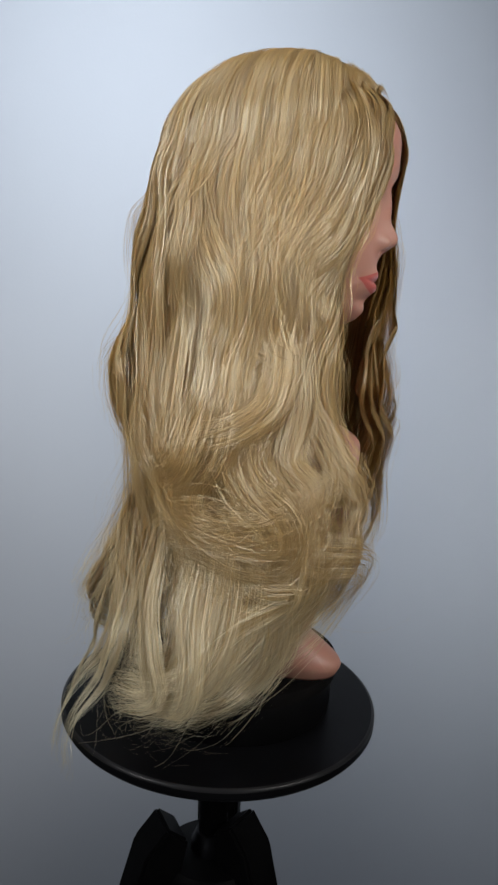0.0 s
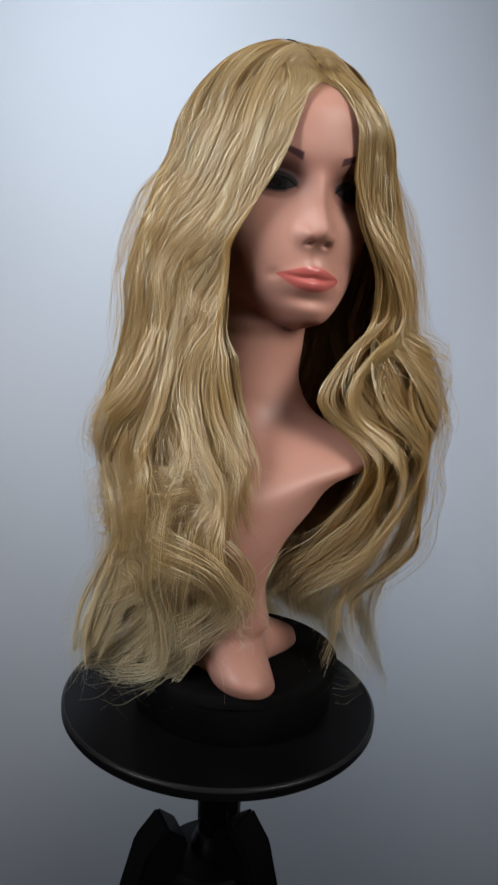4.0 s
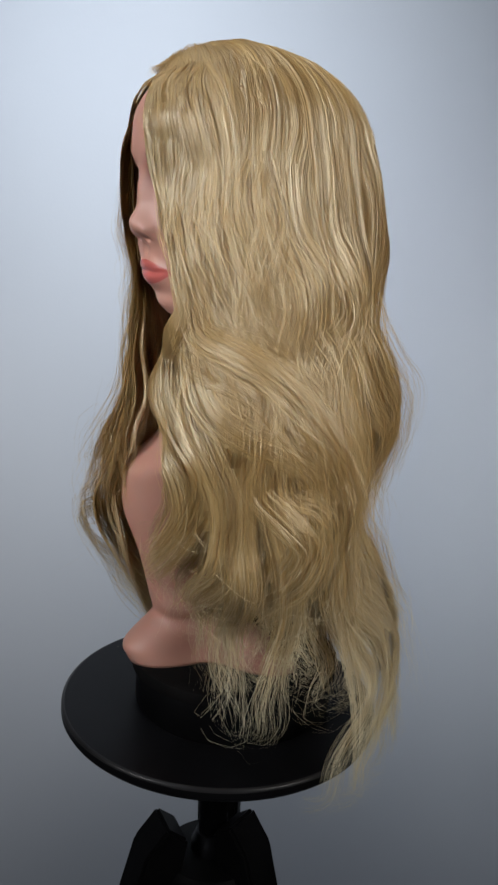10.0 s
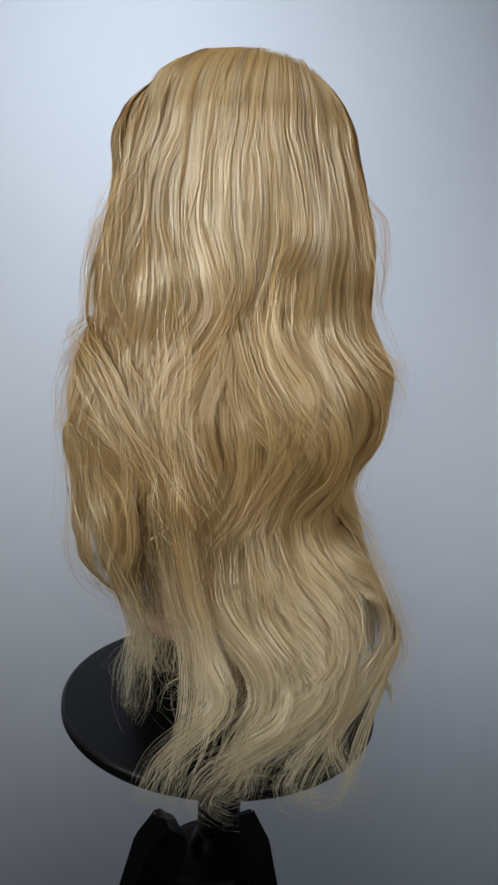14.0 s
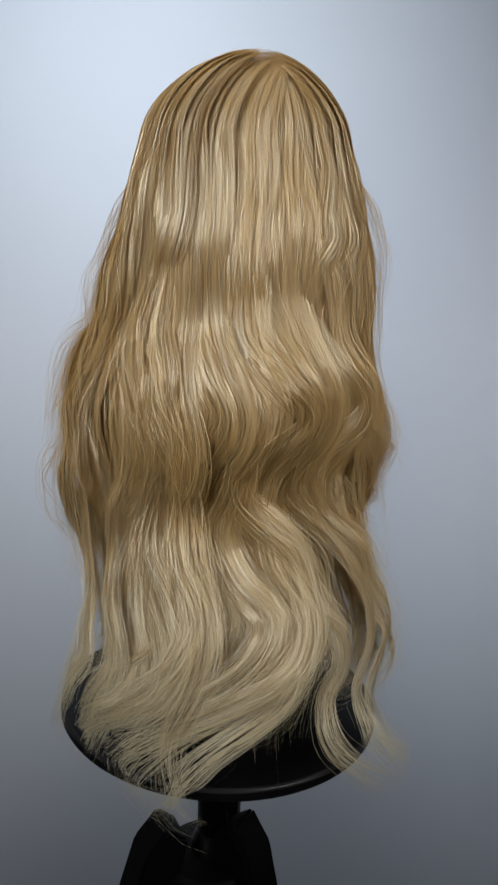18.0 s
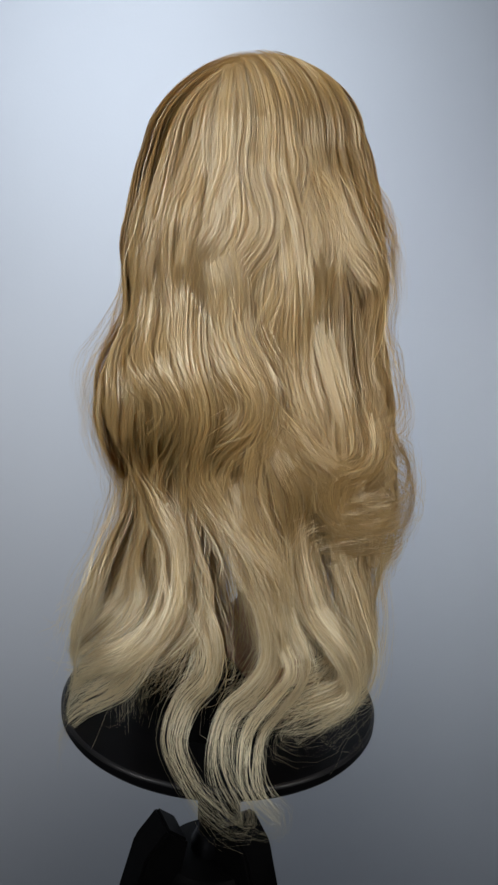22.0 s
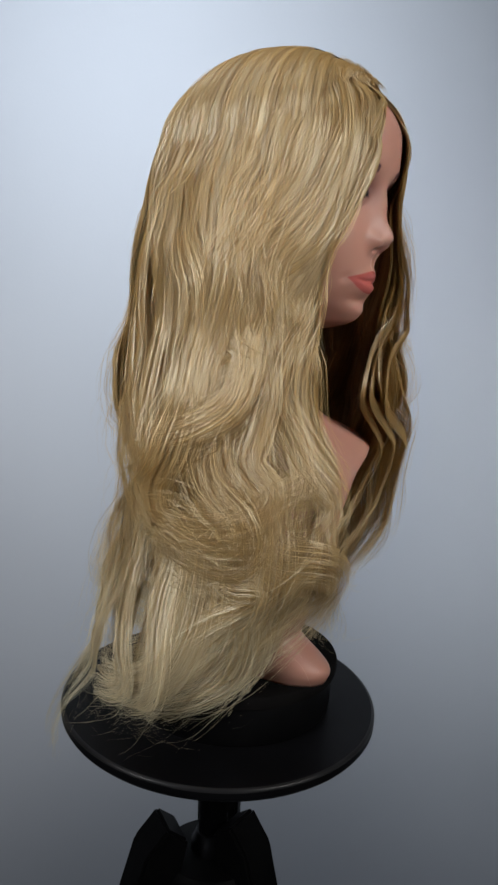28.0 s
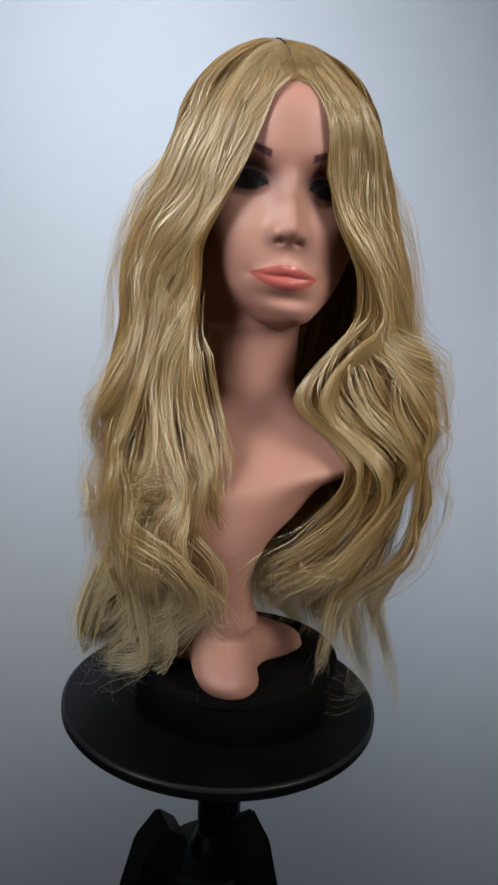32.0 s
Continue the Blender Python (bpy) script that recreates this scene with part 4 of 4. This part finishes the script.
def billow(G, part_of):
    """Waves stand out from the head and fall back, in bands that lie at uneven heights round the head."""
    a = np.arctan2(G[:, 0], -G[:, 1])
    z = G[:, 2] + 0.016 * np.sin(2 * a) + 0.020 * np.sin(5 * a + 1.0) + 0.012 * np.sin(11 * a + 2.0) + RNG.uniform(-0.009, 0.009)
    w = np.interp(z, [-0.04, 0.0, 0.05, 0.09, 0.13, 0.17, 0.20, 0.24, 0.29, 0.335, 0.36, 0.41, 0.45, 0.48, 0.53], [0, 0.005, 0.005, -0.004, -0.016, -0.023, -0.019, -0.005, 0.006, 0.001, -0.006, 0.004, -0.001, -0.001, 0.0])
    w = np.convolve(np.pad(w, 2, mode="edge"), np.array([0.1, 0.2, 0.4, 0.2, 0.1]), "valid") * part_of
    w = (0.5 + 0.5 * step(np.abs(a), 0.75, 1.5)) * w + RNG.uniform(-0.006, 0.002) * step(0.42 - G[:, 2], 0, 0.12)
    out = G * np.array([1, 1, 0])
    return G + out / (np.linalg.norm(out, axis=1)[:, None] + 1e-6) * w[:, None]


def flow_field():
    """Angle, height and lean of all locks, from which the hair underneath takes its fall."""
    rows = []
    for rooted, _, pts in LOCKS:
        a, z = np.array(pts, float).T
        for i in range(len(a) - 1):
            dz = z[i + 1] - z[i]
            if dz < -0.006 and abs((a[i + 1] - a[i]) / dz) < 480:
                rows.append(((a[i] + a[i + 1]) / 2, (z[i] + z[i + 1]) / 2, (a[i + 1] - a[i]) / dz))
    return np.array(rows)


def face_edge(z):
    right = np.interp(z, [0.05, 0.15, 0.20, 0.225, 0.25, 0.29, 0.33, 0.42, 0.445, 0.477, 0.504, 0.530, 0.541], [-40, -30, -31, -33, -32, -38, -40, -36, -28, -18, -13, -9, -1])
    left = np.interp(z, [0.05, 0.13, 0.18, 0.235, 0.275, 0.31, 0.35, 0.372, 0.405, 0.437, 0.473, 0.504, 0.532, 0.543], [24, 10, 11, 30, 34, 22, 27, 33, 29, 20, 12, 11, 8, 2])
    return right, left


def fall(a0, zend, field):
    a, z = a0, start_height(a0)
    out = [(a, z)]
    while z > zend:
        d, h = (a - field[:, 0] + 180) % 360 - 180, z - field[:, 1]
        near = np.exp(-0.5 * ((d / 4.5) ** 2 + (h / 0.012) ** 2))
        wide = 0.06 * np.exp(-0.5 * ((d / 10.0) ** 2 + (h / 0.022) ** 2))
        slope = ((near + wide) * field[:, 2]).sum() / ((near + wide).sum() + 0.01)
        a += -0.008 * slope
        z -= 0.008
        right, left = face_edge(z)
        b = (a + 180) % 360 - 180
        if right - 5 < b <= (right + left) / 2:
            a += (right - 5 - b) * 0.7
        elif (right + left) / 2 < b < left + 5:
            a += (left + 5 - b) * 0.7
        out.append((a, z))
    out = np.array(out)
    out[:, 0] = np.convolve(np.pad(out[:, 0], 3, mode="edge"), np.array([1, 2, 3, 4, 3, 2, 1]) / 16, "valid")
    calm = step(0.44 - out[:, 1], 0, 0.12)
    out[:, 0] += 1.5 * calm * np.sin(2 * math.pi * out[:, 1] / 0.145 + 3 * radians(a0) + RNG.uniform(-0.5, 0.5))
    return out


def fibre_end(a):
    """How low the hair reaches at an angle."""
    return np.interp((a + 180) % 360 - 180, [-180, -150, -115, -85, -60, -42, -25, 0, 25, 40, 60, 85, 110, 140, 180],
                     [0.015, 0.02, 0.03, 0.045, 0.085, 0.11, 0.15, 0.2, 0.13, 0.10, 0.06, 0.02, 0.01, 0.0, 0.015])


def build_wig():
    wig = thing("wig", "long wavy golden blonde wig with a centre parting and pale ends", "wig")
    field = flow_field()
    # the sheet of hair that leaves the parting and falls in waves all round
    count = 164
    packs = []
    for g in range(count):
        a0 = 5 + (350 / count) * (g + 0.5) + RNG.uniform(-0.8, 0.8)
        path = fall(a0, fibre_end(a0) + RNG.uniform(0.01, 0.12), field)
        P = place(path[:, 0], path[:, 1], RNG.uniform(0.945, 0.98))
        P = np.concatenate([crown(a0, P[0], 0.002 * RNG.random()), P])
        packs.append(strands(billow(swayed(spline(P, 36), 0.5), 1.4), 0.0095, 0.0013, 84, 6, thin=0.00017, short=0.48, root_w=0.75, tip_w=0.8, bow=0.15, frizz=0.8, tone=(RNG.normal(0.47, 0.04), 0.09)))
        if len(packs) == 4 or g == count - 1:
            fibre_mesh("hair_lock", packs, wig)
            packs = []
    # locks with a sweep of their own
    for rooted, w, pts in LOCKS:
        n = 14 + int(2.4 * len(pts))
        guide = lock_guide(rooted, pts, n, 0.985)
        da, dz = np.abs(np.diff(np.array(pts), axis=0)).sum(0)
        fuzzy = not rooted and da * 0.002 > 1.1 * dz
        fibre_mesh("hair_lock", [strands(guide, w * (1.6 if fuzzy else 1.1), w * (0.8 if fuzzy else 0.28), int((90 + 9000 * w) * (0.7 if fuzzy else 1)), 7, thin=0.00012 if fuzzy else 0.00016, frizz=4.0 if fuzzy else 1.0, short=0.75 if fuzzy else 0.42 if rooted else 0.6, root_w=1.0 if rooted else 0.5, late=0.06 if rooted else 0.55 if fuzzy else 0.45, bow=0.35, stray=0.045 if fuzzy else 0.006)], wig)
    # fuller hair behind the low locks, beside and further in
    for i, (rooted, w, pts) in enumerate(LOCKS):
        low = [p for p in pts if 0.03 < p[1] < 0.36]
        if len(low) < 4:
            continue
        shift = (1 if i % 2 else -1) * np.degrees(1.5 * w / 0.12)
        pts2 = [(p[0] + shift, p[1] + 0.006) for p in low]
        inner = RNG.uniform(0.80, 0.92)
        guide = lock_guide(0, pts2, 14 + int(2.2 * len(pts2)), lambda h: np.interp(h, [0.22, 0.36], [inner, 0.95]), 0.3)
        fibre_mesh("hair_lock", [strands(guide, w * 1.35, w * 0.5, 90, 8, thin=0.00022, root_w=0.7, late=0.5, frizz=1.6, tone=(0.40, 0.10), stray=0.012)], wig)
    # the full mass on the shoulder at the bust's left
    for rooted, w, pts in LOCKS:
        low = [p for p in pts if 0.03 < p[1] < 0.40]
        if len(low) < 4 or not 18 < np.mean([p[0] for p in low]) < 78:
            continue
        for q in (0.72,):
            turn = RNG.uniform(-7, 7)
            top = low[0][0] + turn
            upper = [(top + 2 * k, low[0][1] + 0.035 * k) for k in (3, 2, 1)]
            guide = lock_guide(0, upper + [(p[0] + turn, p[1] + 0.004) for p in low], 22 + int(2.2 * len(low)), lambda h: np.interp(h, [0.20, 0.28, 0.38], [q, q + 0.12, 0.94]), 0.1)
            fibre_mesh("hair_lock", [strands(guide, w * 1.4, w * 0.6, 90, 8, thin=0.00025, root_w=0.7, late=0.5, frizz=1.8, tone=(0.42, 0.10), stray=0.012)], wig)
    # hair underneath, its shade painted in: a darker tone and no pale ends
    for g in range(30):
        packs = []
        for half in range(2):
            a0 = 6 + (348 / 60) * (2 * g + half + 0.5) + RNG.uniform(-2, 2)
            path = fall(a0, max(fibre_end(a0), 0.10 if abs((a0 + 180) % 360 - 180) < 75 else 0.035) + RNG.uniform(0.0, 0.06), field)
            P = place(path[:, 0], path[:, 1], np.interp(path[:, 1], [0.10, 0.25, 0.36, 0.42, 0.56], [0.66, 0.74, 0.82, 0.91, 0.945]))
            P = np.concatenate([crown(a0, P[0], 0.006), P])
            packs.append(strands(billow(spline(P, 30), 1.0), 0.011, 0.0022, 45, 10, thin=0.0007, short=0.15, root_w=0.7, tip_w=0.9, tone=(0.40, 0.09), pale=0.5, curl=0.3))
        tagged(fibre_mesh("under_lock", packs, wig), kind="stuff")
    path = np.array([parting(a) for a in np.linspace(1, 70, 24)])
    path[:, 0] = 0.0008 * np.sin(np.arange(24) * 1.3)
    path[:, 2] += 0.0006
    fibre_mesh("parting_seam", [strands(path, 0.0007, 0.0004, 36, 8, thin=0.00025, root_w=1.0, tip_w=1.0, tone=(0.1, 0.05), late=0.3, curl=0, stray=0)], wig, "thin dark seam of the parting", SEAM)
    packs = []
    for k in RNG.integers(0, len(LOCKS), 300):
        rooted, w, pts = LOCKS[k]
        guide = lock_guide(rooted, pts, 40, RNG.uniform(0.98, 1.03))
        if rooted:
            guide = spline(guide[18:], 30)
        guide = guide[: max(8, int(np.argmax(guide[:, 2] < 0.035)) or len(guide))]
        if len(guide) < 9 or guide[-1, 2] < 0.02:
            continue
        packs.append(strands(guide, w * 1.7, w * 1.3, 7, 7, thin=0.00013, frizz=RNG.uniform(2.0, 6), tip_w=1.8, short=0.5, tone=(0.7, 0.15)))
    # airy fuzz where the curls have come apart on both shoulders
    for k in range(70):
        middle = RNG.choice([72, -72])
        a, z = middle + RNG.normal(0, 22), RNG.uniform(0.12, 0.25)
        way, bend = RNG.uniform(-0.9, 0.9) - 1.57, RNG.normal(0, 0.35)
        pts = []
        for _ in range(9):
            pts.append((a, max(z, 0.07)))
            a, z = a + 5.5 * math.cos(way), z + 0.011 * math.sin(way)
            way += bend
        a, z = np.array(pts).T
        P = place(a, z, RNG.uniform(0.80, 0.97))
        packs.append(strands(spline(P, 20), 0.012, 0.010, 12, 5, thin=0.00008, frizz=5.0, late=0.4, short=0.6, tip_w=1.5, stray=0.05, tone=(0.6, 0.15)))
    tagged(fibre_mesh("flyaway_hair", packs, wig, "fine loose strands that stand off the hair"), kind="stuff")
    return wig


plate = build_plate()
tripod = build_tripod()
turntable, platter = build_turntable()
bust = build_bust()
wig = build_wig()


def motions():
    rows = [(t, pose(0, 0, 0, 0, 0, START + RATE * t)) for t in range(33)]
    for turning in (platter, bust, wig):
        walk(turning, rows)


motions()
